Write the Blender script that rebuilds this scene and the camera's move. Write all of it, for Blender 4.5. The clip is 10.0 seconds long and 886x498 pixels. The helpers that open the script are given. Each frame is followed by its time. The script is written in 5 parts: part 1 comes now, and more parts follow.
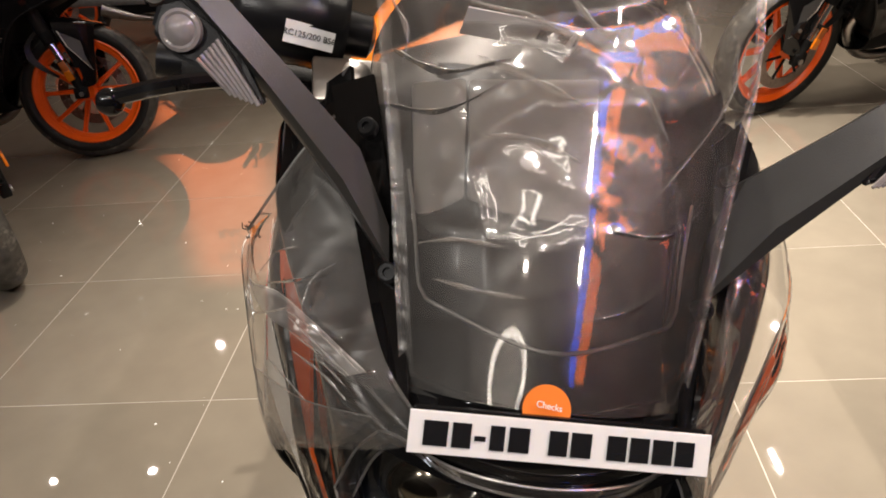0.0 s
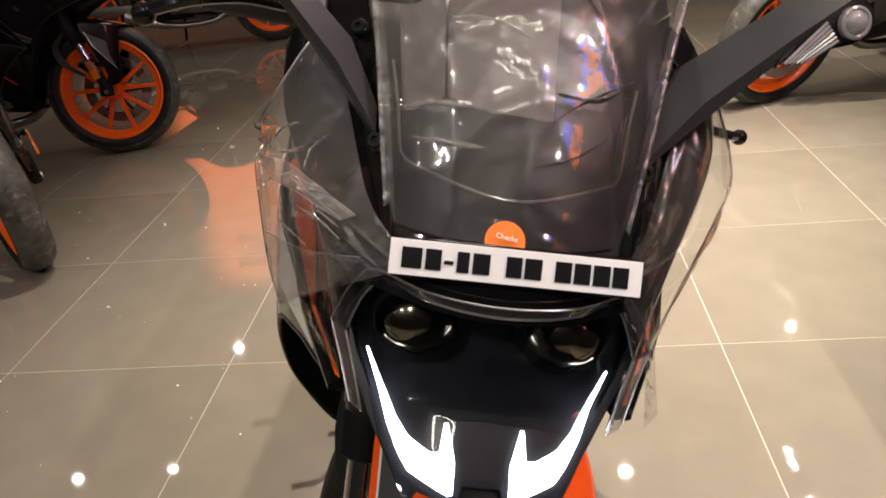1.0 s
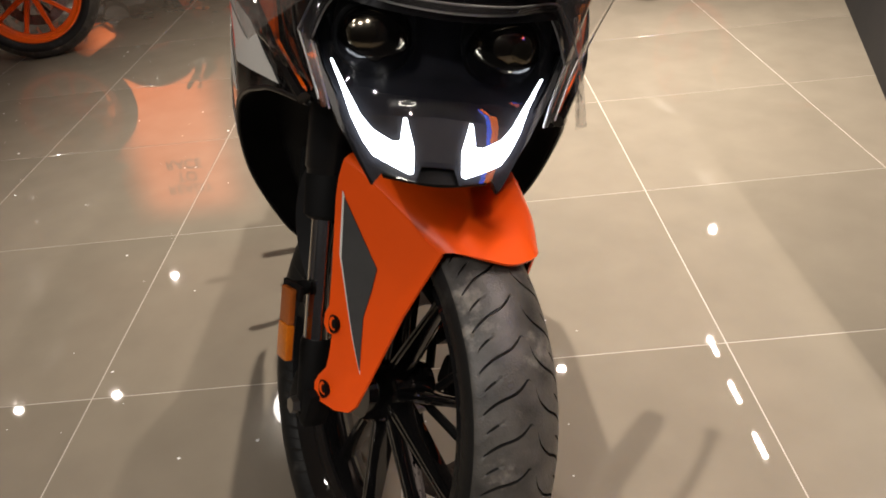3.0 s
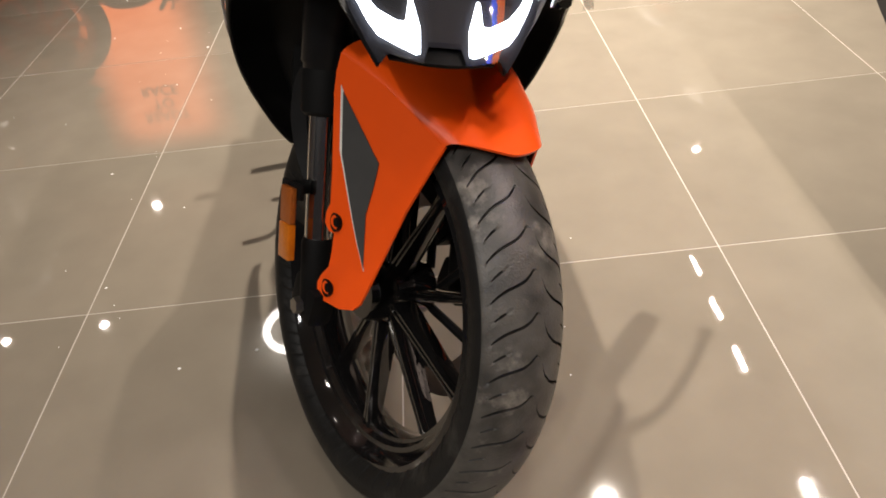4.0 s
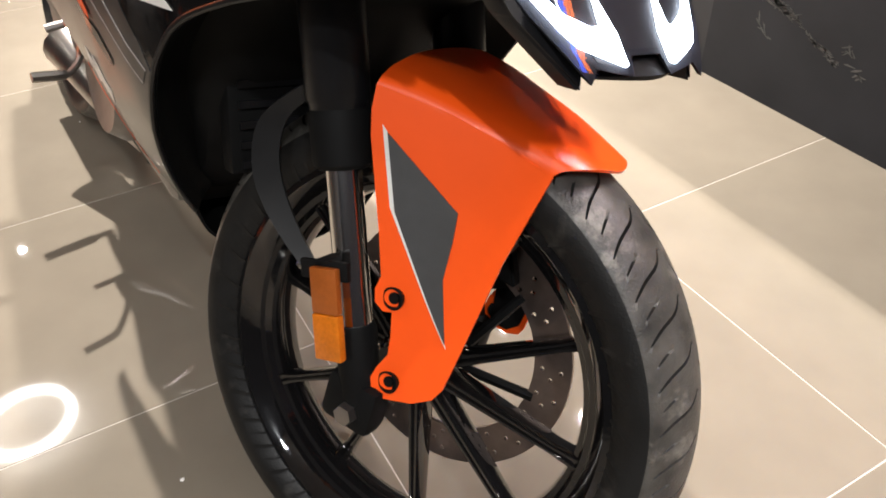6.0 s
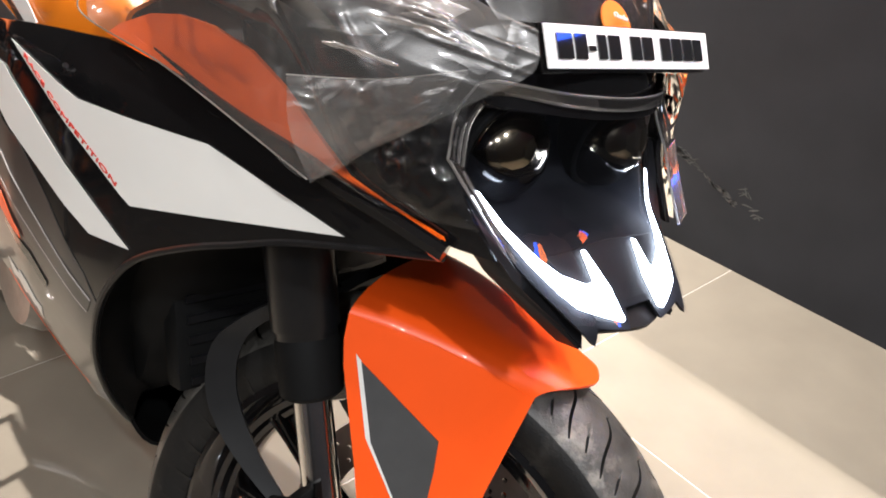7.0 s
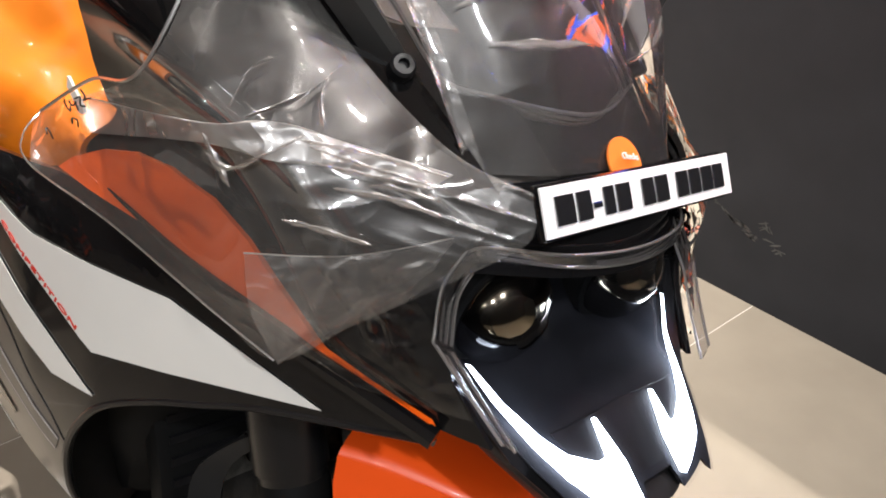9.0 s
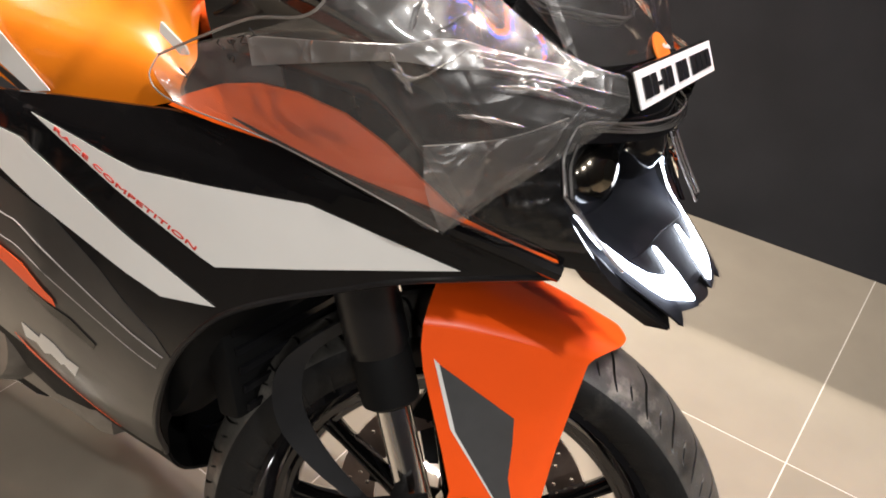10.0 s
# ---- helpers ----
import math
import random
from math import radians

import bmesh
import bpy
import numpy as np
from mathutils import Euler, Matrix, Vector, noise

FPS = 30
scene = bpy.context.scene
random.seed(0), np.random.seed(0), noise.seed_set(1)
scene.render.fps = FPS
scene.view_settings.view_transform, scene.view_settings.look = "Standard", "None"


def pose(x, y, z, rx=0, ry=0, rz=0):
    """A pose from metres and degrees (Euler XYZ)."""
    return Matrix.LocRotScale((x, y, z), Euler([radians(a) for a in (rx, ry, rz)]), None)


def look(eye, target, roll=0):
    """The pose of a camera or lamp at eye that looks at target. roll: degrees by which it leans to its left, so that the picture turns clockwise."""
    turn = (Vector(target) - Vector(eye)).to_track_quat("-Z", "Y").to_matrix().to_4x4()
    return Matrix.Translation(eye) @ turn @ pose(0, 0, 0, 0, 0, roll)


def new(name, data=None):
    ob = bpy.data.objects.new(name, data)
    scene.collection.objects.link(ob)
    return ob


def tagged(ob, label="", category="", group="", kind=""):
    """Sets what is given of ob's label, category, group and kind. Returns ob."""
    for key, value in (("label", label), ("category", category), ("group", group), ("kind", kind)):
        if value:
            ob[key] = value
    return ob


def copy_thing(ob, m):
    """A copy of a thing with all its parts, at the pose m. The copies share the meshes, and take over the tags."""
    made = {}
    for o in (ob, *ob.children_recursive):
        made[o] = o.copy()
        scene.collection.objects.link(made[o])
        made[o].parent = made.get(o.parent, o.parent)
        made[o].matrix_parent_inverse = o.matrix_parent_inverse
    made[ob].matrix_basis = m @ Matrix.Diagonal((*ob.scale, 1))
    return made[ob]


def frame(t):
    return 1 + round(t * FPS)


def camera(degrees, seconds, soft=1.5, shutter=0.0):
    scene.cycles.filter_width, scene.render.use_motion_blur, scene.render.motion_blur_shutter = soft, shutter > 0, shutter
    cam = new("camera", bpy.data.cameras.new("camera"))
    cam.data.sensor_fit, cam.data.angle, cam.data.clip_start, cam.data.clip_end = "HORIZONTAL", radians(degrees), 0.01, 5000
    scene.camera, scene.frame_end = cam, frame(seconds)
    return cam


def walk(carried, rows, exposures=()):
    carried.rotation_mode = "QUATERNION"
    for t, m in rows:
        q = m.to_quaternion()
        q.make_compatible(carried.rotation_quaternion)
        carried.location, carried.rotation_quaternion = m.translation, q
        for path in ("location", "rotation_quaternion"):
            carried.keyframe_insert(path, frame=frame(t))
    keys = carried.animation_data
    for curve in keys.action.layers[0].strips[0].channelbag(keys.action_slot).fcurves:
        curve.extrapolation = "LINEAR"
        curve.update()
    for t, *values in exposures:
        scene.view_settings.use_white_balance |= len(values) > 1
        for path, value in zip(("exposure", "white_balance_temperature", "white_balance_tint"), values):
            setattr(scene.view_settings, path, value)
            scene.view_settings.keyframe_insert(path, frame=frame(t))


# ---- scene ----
cam = camera(60.6, 10.0, soft=1.8)
METRES, EYE, TILT, LEAN, TURN = 1.3, 1.35, -25.0, 0.0, 0.0
PATH = [
    (0, (-0.022, -1.386, 1.128), (-0.196, 0.366, 0.181), -5.5),
    (0.5, (-0.005, -1.46, 1.094), (-0.205, 0.288, 0.145), -6.0),
    (1, (0.01, -1.516, 1.073), (-0.209, 0.251, 0.162), -6.5),
    (1.3, (0.01, -1.534, 1.05), (-0.163, 0.228, 0.085), -5.8),
    (1.5, (0.01, -1.546, 1.036), (-0.156, 0.213, 0.099), -5.5),
    (2, (-0.017, -1.614, 0.991), (-0.115, 0.119, -0.003), -5.7),
    (2.5, (-0.013, -1.655, 0.97), (-0.08, 0.061, -0.053), -5.9),
    (3, (-0.016, -1.681, 0.95), (-0.075, 0.006, -0.122), -6.4),
    (4.5, (-0.094, -1.697, 0.912), (-0.116, -0.147, -0.352), -6.9),
    (4.9, (-0.167, -1.648, 0.896), (-0.103, -0.089, -0.356), -6.4),
    (5, (-0.189, -1.625, 0.888), (-0.043, -0.068, -0.359), -5.7),
    (5.2, (-0.228, -1.591, 0.891), (0.072, -0.075, -0.378), -4.1),
    (6.3, (-0.395, -1.399, 0.885), (0.465, -0.086, -0.355), -0.5),
    (6.5, (-0.4, -1.376, 0.919), (0.537, -0.042, -0.24), 0.2),
    (6.7, (-0.393, -1.366, 0.937), (0.566, -0.014, -0.215), 0.4),
    (7, (-0.381, -1.351, 0.959), (0.658, -0.007, -0.097), 0.6),
    (7.5, (-0.314, -1.34, 0.974), (0.787, -0.01, -0.036), -1.0),
    (8, (-0.27, -1.321, 0.987), (0.827, 0.025, -0.004), -1.2),
    (8.5, (-0.265, -1.295, 0.985), (0.815, 0.056, -0.019), -1.2),
    (8.8, (-0.286, -1.285, 0.994), (0.749, 0.074, -0.071), -1.9),
    (9, (-0.307, -1.28, 1.011), (0.699, 0.086, -0.048), -1.6),
    (9.5, (-0.42, -1.259, 1.019), (0.649, 0.009, -0.099), -0.2),
    (10, (-0.517, -1.234, 1.051), (0.738, -0.257, -0.162), -0.5),
]
walk(cam, [(t, look(eye, target, roll)) for t, eye, target, roll in PATH],
     exposures=[(0.0, 0.12, 6500, 10), (2.0, 0.04, 6500, 10), (3.0, 0.04, 6500, 10), (4.5, 0.28, 6450, 10), (5.0, 0.42, 6400, 10), (6.5, 1.14, 5900, 9), (7.0, 1.18, 5870, 9), (7.5, 1.00, 5850, 9), (8.5, 0.90, 5850, 9), (10.0, 0.86, 6150, 10)])

# ---- world and light ----
world = bpy.data.worlds.new("world")
scene.world = world
world.use_nodes = True
world.node_tree.nodes["Background"].inputs[0].default_value = (0.02, 0.019, 0.018, 1)
world.node_tree.nodes["Background"].inputs[1].default_value = 0.3

CEIL = 3.2
WARM = (1.0, 0.885, 0.765)


def area_lamp(name, place, watts, size, size_y=0.0, colour=WARM, spread=150):
    data = bpy.data.lights.new(name, "AREA")
    data.shape = "RECTANGLE" if size_y else "DISK"
    data.size = size
    if size_y:
        data.size_y = size_y
    data.energy, data.color, data.spread = 0.74 * watts, colour, radians(spread)
    ob = new(name, data)
    ob.location = place
    return ob


# x, y, watts, size: the two over the front wheel are the strong ones; the last four are added fill, unseen
SPOTS = [(-2.98, 3.0, 4, 0.06), (-3.77, 2.92, 4, 0.06), (-2.97, 4.73, 9, 0.06), (-1.14, 4.72, 9, 0.06), (2.43, 4.67, 7, 0.06), (0.65, 2.85, 8, 0.06),
         (0.69, 0.91, 56, 0.07), (0.10, 0.44, 44, 0.05), (-1.2, -0.6, 5, 0.06), (-2.9, 0.6, 3, 0.06), (0.7, -1.9, 10, 0.06), (-2.9, -1.9, 6, 0.06)]
STRIPS = [(1.88, 2.95), (1.87, 2.43), (1.86, 1.91), (1.88, 0.80), (1.88, 0.28), (1.88, -0.24), (1.84, -1.3), (1.84, -1.82)]
STRIP_W = 22.0
# unseen neutral fill strips, added behind and to the west of the walk
FILL_STRIPS = [(-0.7, -3.35, 50), (-2.1, -3.35, 44), (-3.8, -3.0, 22), (-4.9, -1.6, 9)]
for sx, sy, watts, size in SPOTS:
    area_lamp("spot_lamp", (sx, sy, CEIL - 0.05), watts, size, spread=80 if watts > 37 else 150)
for sx, sy in STRIPS:
    area_lamp("strip_lamp", (sx, sy, CEIL - 0.05), STRIP_W * (0.6 if sy > -1.0 else 1.35), 0.020, 0.22, spread=110)
for sx, sy, watts in FILL_STRIPS:
    area_lamp("strip_lamp", (sx, sy, CEIL - 0.05), watts, 0.05, 0.22, (1.0, 0.95, 0.89), 180)

# ---- materials ----


def mat(name, colour, rough=0.5, metal=0.0, var=0.12, scale=25.0, bump=0.0, bump_scale=200.0, coat=0.0, rough_var=0.1,
        spec=0.5, per_object=0.0, emit=0.0, emit_colour=None, trans=0.0, ior=1.45, alpha=1.0):
    m = bpy.data.materials.new(name)
    m.use_nodes = True
    nt = m.node_tree
    b = nt.nodes["Principled BSDF"]
    tc = nt.nodes.new("ShaderNodeTexCoord")
    n1 = nt.nodes.new("ShaderNodeTexNoise")
    n1.inputs["Scale"].default_value, n1.inputs["Detail"].default_value = scale, 6
    n2 = nt.nodes.new("ShaderNodeTexNoise")
    n2.inputs["Scale"].default_value, n2.inputs["Detail"].default_value = scale * 0.13, 3
    for n in (n1, n2):
        nt.links.new(tc.outputs["Object"], n.inputs["Vector"])
    add = nt.nodes.new("ShaderNodeMath")
    add.operation = "ADD"
    nt.links.new(n1.outputs["Fac"], add.inputs[0])
    nt.links.new(n2.outputs["Fac"], add.inputs[1])
    last = add.outputs[0]
    if per_object:
        info = nt.nodes.new("ShaderNodeObjectInfo")
        mul = nt.nodes.new("ShaderNodeMath")
        mul.operation = "MULTIPLY_ADD"
        mul.inputs[1].default_value = per_object
        nt.links.new(info.outputs["Random"], mul.inputs[0])
        nt.links.new(last, mul.inputs[2])
        last = mul.outputs[0]
    ramp = nt.nodes.new("ShaderNodeMapRange")
    ramp.inputs["From Min"].default_value, ramp.inputs["From Max"].default_value = 0.6, 1.4 + per_object
    ramp.inputs["To Min"].default_value, ramp.inputs["To Max"].default_value = 1 - var, 1 + var
    nt.links.new(last, ramp.inputs["Value"])
    mix = nt.nodes.new("ShaderNodeVectorMath")
    mix.operation = "SCALE"
    mix.inputs[0].default_value = colour[:3]
    nt.links.new(ramp.outputs[0], mix.inputs["Scale"])
    nt.links.new(mix.outputs[0], b.inputs["Base Color"])
    rr = nt.nodes.new("ShaderNodeMapRange")
    rr.inputs["From Min"].default_value, rr.inputs["From Max"].default_value = 0.3, 0.7
    rr.inputs["To Min"].default_value, rr.inputs["To Max"].default_value = rough * (1 - rough_var), min(1, rough * (1 + rough_var))
    nt.links.new(n2.outputs["Fac"], rr.inputs["Value"])
    nt.links.new(rr.outputs[0], b.inputs["Roughness"])
    b.inputs["Metallic"].default_value = metal
    b.inputs["Coat Weight"].default_value = coat
    b.inputs["Coat Roughness"].default_value = 0.04
    b.inputs["Specular IOR Level"].default_value = spec
    b.inputs["IOR"].default_value = ior
    b.inputs["Transmission Weight"].default_value = trans
    b.inputs["Alpha"].default_value = alpha
    if emit:
        b.inputs["Emission Color"].default_value = (*(emit_colour or colour)[:3], 1)
        b.inputs["Emission Strength"].default_value = emit
    if bump:
        n3 = nt.nodes.new("ShaderNodeTexNoise")
        n3.inputs["Scale"].default_value, n3.inputs["Detail"].default_value = bump_scale, 4
        nt.links.new(tc.outputs["Object"], n3.inputs["Vector"])
        bp = nt.nodes.new("ShaderNodeBump")
        bp.inputs["Strength"].default_value, bp.inputs["Distance"].default_value = bump, 0.002
        nt.links.new(n3.outputs["Fac"], bp.inputs["Height"])
        nt.links.new(bp.outputs[0], b.inputs["Normal"])
    return m


def dusty(m, colour, size, share):
    """Pale dry dust that sticks to a dark material in broken patches."""
    nt = m.node_tree
    b = nt.nodes["Principled BSDF"]
    base = b.inputs["Base Color"].links[0].from_socket
    tc, no = nt.nodes.new("ShaderNodeTexCoord"), nt.nodes.new("ShaderNodeTexNoise")
    no.inputs["Scale"].default_value, no.inputs["Detail"].default_value, no.inputs["Roughness"].default_value = size, 8, 0.62
    nt.links.new(tc.outputs["Object"], no.inputs["Vector"])
    ramp = nt.nodes.new("ShaderNodeMapRange")
    ramp.inputs["From Min"].default_value, ramp.inputs["From Max"].default_value = 0.56, 0.74
    ramp.inputs["To Min"].default_value, ramp.inputs["To Max"].default_value = 0.0, share
    nt.links.new(no.outputs["Fac"], ramp.inputs["Value"])
    mix = nt.nodes.new("ShaderNodeMix")
    mix.data_type = "RGBA"
    mix.inputs[7].default_value = (*colour, 1)
    nt.links.new(ramp.outputs[0], mix.inputs[0])
    nt.links.new(base, mix.inputs[6])
    nt.links.new(mix.outputs[2], b.inputs["Base Color"])


def film_mat(name, tint, gloss, rough, haze=0.0, wrinkle=0.0, wscale=14.0):
    """Thin clear plastic: see-through, with a Fresnel gloss and a little haze."""
    m = bpy.data.materials.new(name)
    m.use_nodes = True
    nt = m.node_tree
    out = nt.nodes["Material Output"]
    nt.nodes.remove(nt.nodes["Principled BSDF"])
    tr = nt.nodes.new("ShaderNodeBsdfTransparent")
    tr.inputs[0].default_value = (*tint, 1)
    gl = nt.nodes.new("ShaderNodeBsdfGlossy")
    gl.inputs["Roughness"].default_value = rough
    gl.inputs["Color"].default_value = (1, 1, 1, 1)
    df0 = nt.nodes.new("ShaderNodeBsdfDiffuse")
    df0.inputs["Color"].default_value = (0.75, 0.72, 0.68, 1)
    gl2 = nt.nodes.new("ShaderNodeBsdfGlossy")
    gl2.inputs["Roughness"].default_value = 0.33
    gl2.inputs["Color"].default_value = (0.95, 0.93, 0.90, 1)
    tl = nt.nodes.new("ShaderNodeBsdfTranslucent")
    tl.inputs["Color"].default_value = (0.75, 0.72, 0.68, 1)
    both = nt.nodes.new("ShaderNodeMixShader")
    nt.links.new(df0.outputs[0], both.inputs[1])
    nt.links.new(tl.outputs[0], both.inputs[2])
    df = nt.nodes.new("ShaderNodeMixShader")
    df.inputs[0].default_value = 0.40
    nt.links.new(both.outputs[0], df.inputs[1])
    nt.links.new(gl2.outputs[0], df.inputs[2])
    fr = nt.nodes.new("ShaderNodeFresnel")
    fr.inputs["IOR"].default_value = gloss
    mx0 = nt.nodes.new("ShaderNodeMixShader")
    mx0.inputs[0].default_value = haze
    mx = nt.nodes.new("ShaderNodeMixShader")
    nt.links.new(tr.outputs[0], mx0.inputs[1])
    nt.links.new(df.outputs[0], mx0.inputs[2])
    nt.links.new(mx0.outputs[0], mx.inputs[1])
    nt.links.new(gl.outputs[0], mx.inputs[2])
    nt.links.new(fr.outputs[0], mx.inputs[0])
    nt.links.new(mx.outputs[0], out.inputs["Surface"])
    if wrinkle:
        # billows, then two sets of sharp narrow ridges between smooth facets
        tc = nt.nodes.new("ShaderNodeTexCoord")

        def ridge(turn, stretch, size, sharp):
            mp = nt.nodes.new("ShaderNodeMapping")
            mp.inputs["Rotation"].default_value, mp.inputs["Scale"].default_value = turn, stretch
            nt.links.new(tc.outputs["Object"], mp.inputs["Vector"])
            no = nt.nodes.new("ShaderNodeTexNoise")
            no.inputs["Scale"].default_value, no.inputs["Detail"].default_value, no.inputs["Distortion"].default_value = size, 1.0, 0.9
            nt.links.new(mp.outputs[0], no.inputs["Vector"])
            last = no.outputs["Fac"]
            for op, v in (("SUBTRACT", 0.5), ("ABSOLUTE", 0.0), ("MULTIPLY_ADD", -4.5), ("MAXIMUM", 0.0), ("POWER", sharp)):
                node = nt.nodes.new("ShaderNodeMath")
                node.operation = op
                node.inputs[1].default_value = v
                node.inputs[2].default_value = 1.0
                nt.links.new(last, node.inputs[0])
                last = node.outputs[0]
            return last
        soft = nt.nodes.new("ShaderNodeTexNoise")
        soft.inputs["Scale"].default_value, soft.inputs["Detail"].default_value = wscale * 0.7, 2
        nt.links.new(tc.outputs["Object"], soft.inputs["Vector"])
        height = soft.outputs["Fac"]
        for share, line in ((0.16, ridge((0.5, 0.35, 0.4), (1.0, 0.45, 1.2), wscale * 0.9, 2.2)), (0.10, ridge((0.2, -0.6, 1.1), (0.5, 1.2, 1.0), wscale * 1.7, 1.6))):
            add = nt.nodes.new("ShaderNodeMath")
            add.operation = "MULTIPLY_ADD"
            add.inputs[1].default_value = share
            nt.links.new(line, add.inputs[0])
            nt.links.new(height, add.inputs[2])
            height = add.outputs[0]
        bp = nt.nodes.new("ShaderNodeBump")
        bp.inputs["Strength"].default_value, bp.inputs["Distance"].default_value = wrinkle, 0.03
        nt.links.new(height, bp.inputs["Height"])
        for n in (gl, gl2, df0, tl, fr):
            nt.links.new(bp.outputs[0], n.inputs["Normal"])
    return m


M_TILE = mat("polished_porcelain", (0.190, 0.166, 0.131), 0.03, var=0.14, scale=9, per_object=0.25, rough_var=0.5, spec=0.75)
M_GROUT = mat("pale_grout", (0.41, 0.375, 0.33), 0.7, var=0.1, scale=60)
M_WALLDARK = mat("dark_grey_laminate", (0.0225, 0.0238, 0.0272), 0.55, var=0.3, scale=6, bump=0.05, spec=0.2)
M_CHIN = mat("dark_grey_lamp_trim", (0.017, 0.017, 0.019), 0.5, var=0.6, scale=26, spec=0.15)
M_BOWL = mat("matt_black_lamp_bowl", (0.016, 0.0165, 0.020), 0.7, var=0.2, scale=60, spec=0.1)
M_SCUFF = mat("chalky_scuff", (0.075, 0.075, 0.072), 0.8, var=0.5, scale=90)
M_PLASTER = mat("taupe_plaster", (0.060, 0.055, 0.050), 0.7, var=0.12, scale=4, bump=0.1)
M_CEIL = mat("grey_ceiling_paint", (0.43, 0.41, 0.38), 0.8, var=0.08, scale=3)
M_POSTER = mat("backlit_orange_poster", (0.85, 0.16, 0.02), 0.5, var=0.08, scale=3, emit=2.0, emit_colour=(1.0, 0.22, 0.06))



def fade_glow(m, centre, half, soft):
    """The glow dims to nothing towards the poster's edges, which softens its floor reflection."""
    nt = m.node_tree
    b = nt.nodes["Principled BSDF"]
    tc, sep = nt.nodes.new("ShaderNodeTexCoord"), nt.nodes.new("ShaderNodeSeparateXYZ")
    nt.links.new(tc.outputs["Object"], sep.inputs[0])
    last = None
    for i, (c, h, w) in enumerate(zip(centre, half, soft)):
        if not h:
            continue
        far = nt.nodes.new("ShaderNodeMath")
        far.operation = "SUBTRACT"
        far.inputs[1].default_value = c
        nt.links.new(sep.outputs[i], far.inputs[0])
        size = nt.nodes.new("ShaderNodeMath")
        size.operation = "ABSOLUTE"
        nt.links.new(far.outputs[0], size.inputs[0])
        ramp = nt.nodes.new("ShaderNodeMapRange")
        ramp.interpolation_type = "SMOOTHSTEP"
        ramp.inputs["From Min"].default_value, ramp.inputs["From Max"].default_value = h - w, h
        ramp.inputs["To Min"].default_value, ramp.inputs["To Max"].default_value = b.inputs["Emission Strength"].default_value if last is None else 1.0, 0.0
        nt.links.new(size.outputs[0], ramp.inputs["Value"])
        if last is None:
            last = ramp.outputs[0]
        else:
            mul = nt.nodes.new("ShaderNodeMath")
            mul.operation = "MULTIPLY"
            nt.links.new(last, mul.inputs[0])
            nt.links.new(ramp.outputs[0], mul.inputs[1])
            last = mul.outputs[0]
    nt.links.new(last, b.inputs["Emission Strength"])


fade_glow(M_POSTER, (-2.80, 0, 1.75), (0.675, 0, 1.15), (0.42, 0, 0.35))
M_BLUEGLOW = mat("backlit_blue_panel", (0.03, 0.08, 0.6), 0.5, emit=7.0, emit_colour=(0.05, 0.14, 1.0))
M_NEON = mat("orange_light_strip", (0.9, 0.2, 0.03), 0.5, emit=9.0, emit_colour=(1.0, 0.20, 0.035))
M_NEONBLUE = mat("blue_light_strip", (0.05, 0.1, 0.7), 0.5, emit=9.0, emit_colour=(0.07, 0.16, 1.0))
M_INK = mat("dark_ink", (0.02, 0.02, 0.02), 0.5)
M_GLOSSINK = mat("glossy_black_vinyl", (0.012, 0.012, 0.013), 0.05, spec=0.9)
M_BLACK = mat("gloss_black_paint", (0.0065, 0.0062, 0.0065), 0.06, var=0.2, scale=30, rough_var=0.4, spec=0.6)
M_SATIN = mat("satin_black_plastic", (0.008, 0.008, 0.009), 0.30, var=0.25, scale=40, bump=0.06, bump_scale=900, spec=0.35)
M_DEEP = mat("matt_black_plastic", (0.006, 0.006, 0.006), 0.6, var=0.3, scale=30, spec=0.12)
M_STRIPGREY = mat("dark_grey_mudguard", (0.013, 0.013, 0.0135), 0.4, var=0.2, scale=50, spec=0.3)
M_GREY = mat("metallic_grey_paint", (0.052, 0.049, 0.046), 0.32, metal=0.35, var=0.15, scale=60, coat=0.3)
M_GREYTRIM = mat("grey_plastic", (0.06, 0.06, 0.06), 0.45, var=0.15, scale=50, bump=0.1, bump_scale=800)
M_ARM = mat("satin_mirror_plastic", (0.038, 0.038, 0.037), 0.34, var=0.2, scale=40, bump=0.1, bump_scale=900)
M_COWL = mat("grey_cowl_plastic", (0.50, 0.485, 0.45), 0.4, var=0.12, scale=30)
M_LINE = mat("pale_grey_line", (0.36, 0.33, 0.31), 0.4, var=0.1)
M_WHITE = mat("white_decal", (0.80, 0.785, 0.74), 0.35, var=0.05, scale=12, coat=0.2)
M_RED = mat("red_lettering", (0.62, 0.035, 0.015), 0.4)
M_ORANGE = mat("orange_paint", (0.98, 0.100, 0.004), 0.40, var=0.05, scale=18, coat=0.12)
# same paint as the panel, yellowed: strong light put into the tank's colour
M_TANKLIT = mat("orange_paint_lit_tank", (0.95, 0.25, 0.010), 0.28, var=0.05, scale=18, coat=0.5)
M_PANEL = mat("orange_panel_paint", (0.98, 0.135, 0.004), 0.30, var=0.05, scale=18, coat=0.4)
M_RIMO = mat("orange_rim_paint", (0.95, 0.13, 0.008), 0.32, var=0.08, scale=25, coat=0.3)
M_RUBBER = mat("tyre_rubber", (0.010, 0.0098, 0.0095), 0.5, var=0.35, scale=35, bump=0.2, bump_scale=500, rough_var=0.25, spec=0.3)
M_TREAD = mat("dusty_tread", (0.052, 0.049, 0.043), 0.44, var=0.95, scale=38, bump=0.3, bump_scale=420, spec=0.6)
dusty(M_RUBBER, (0.16, 0.148, 0.13), 16, 0.28)
dusty(M_TREAD, (0.34, 0.315, 0.27), 22, 0.7)
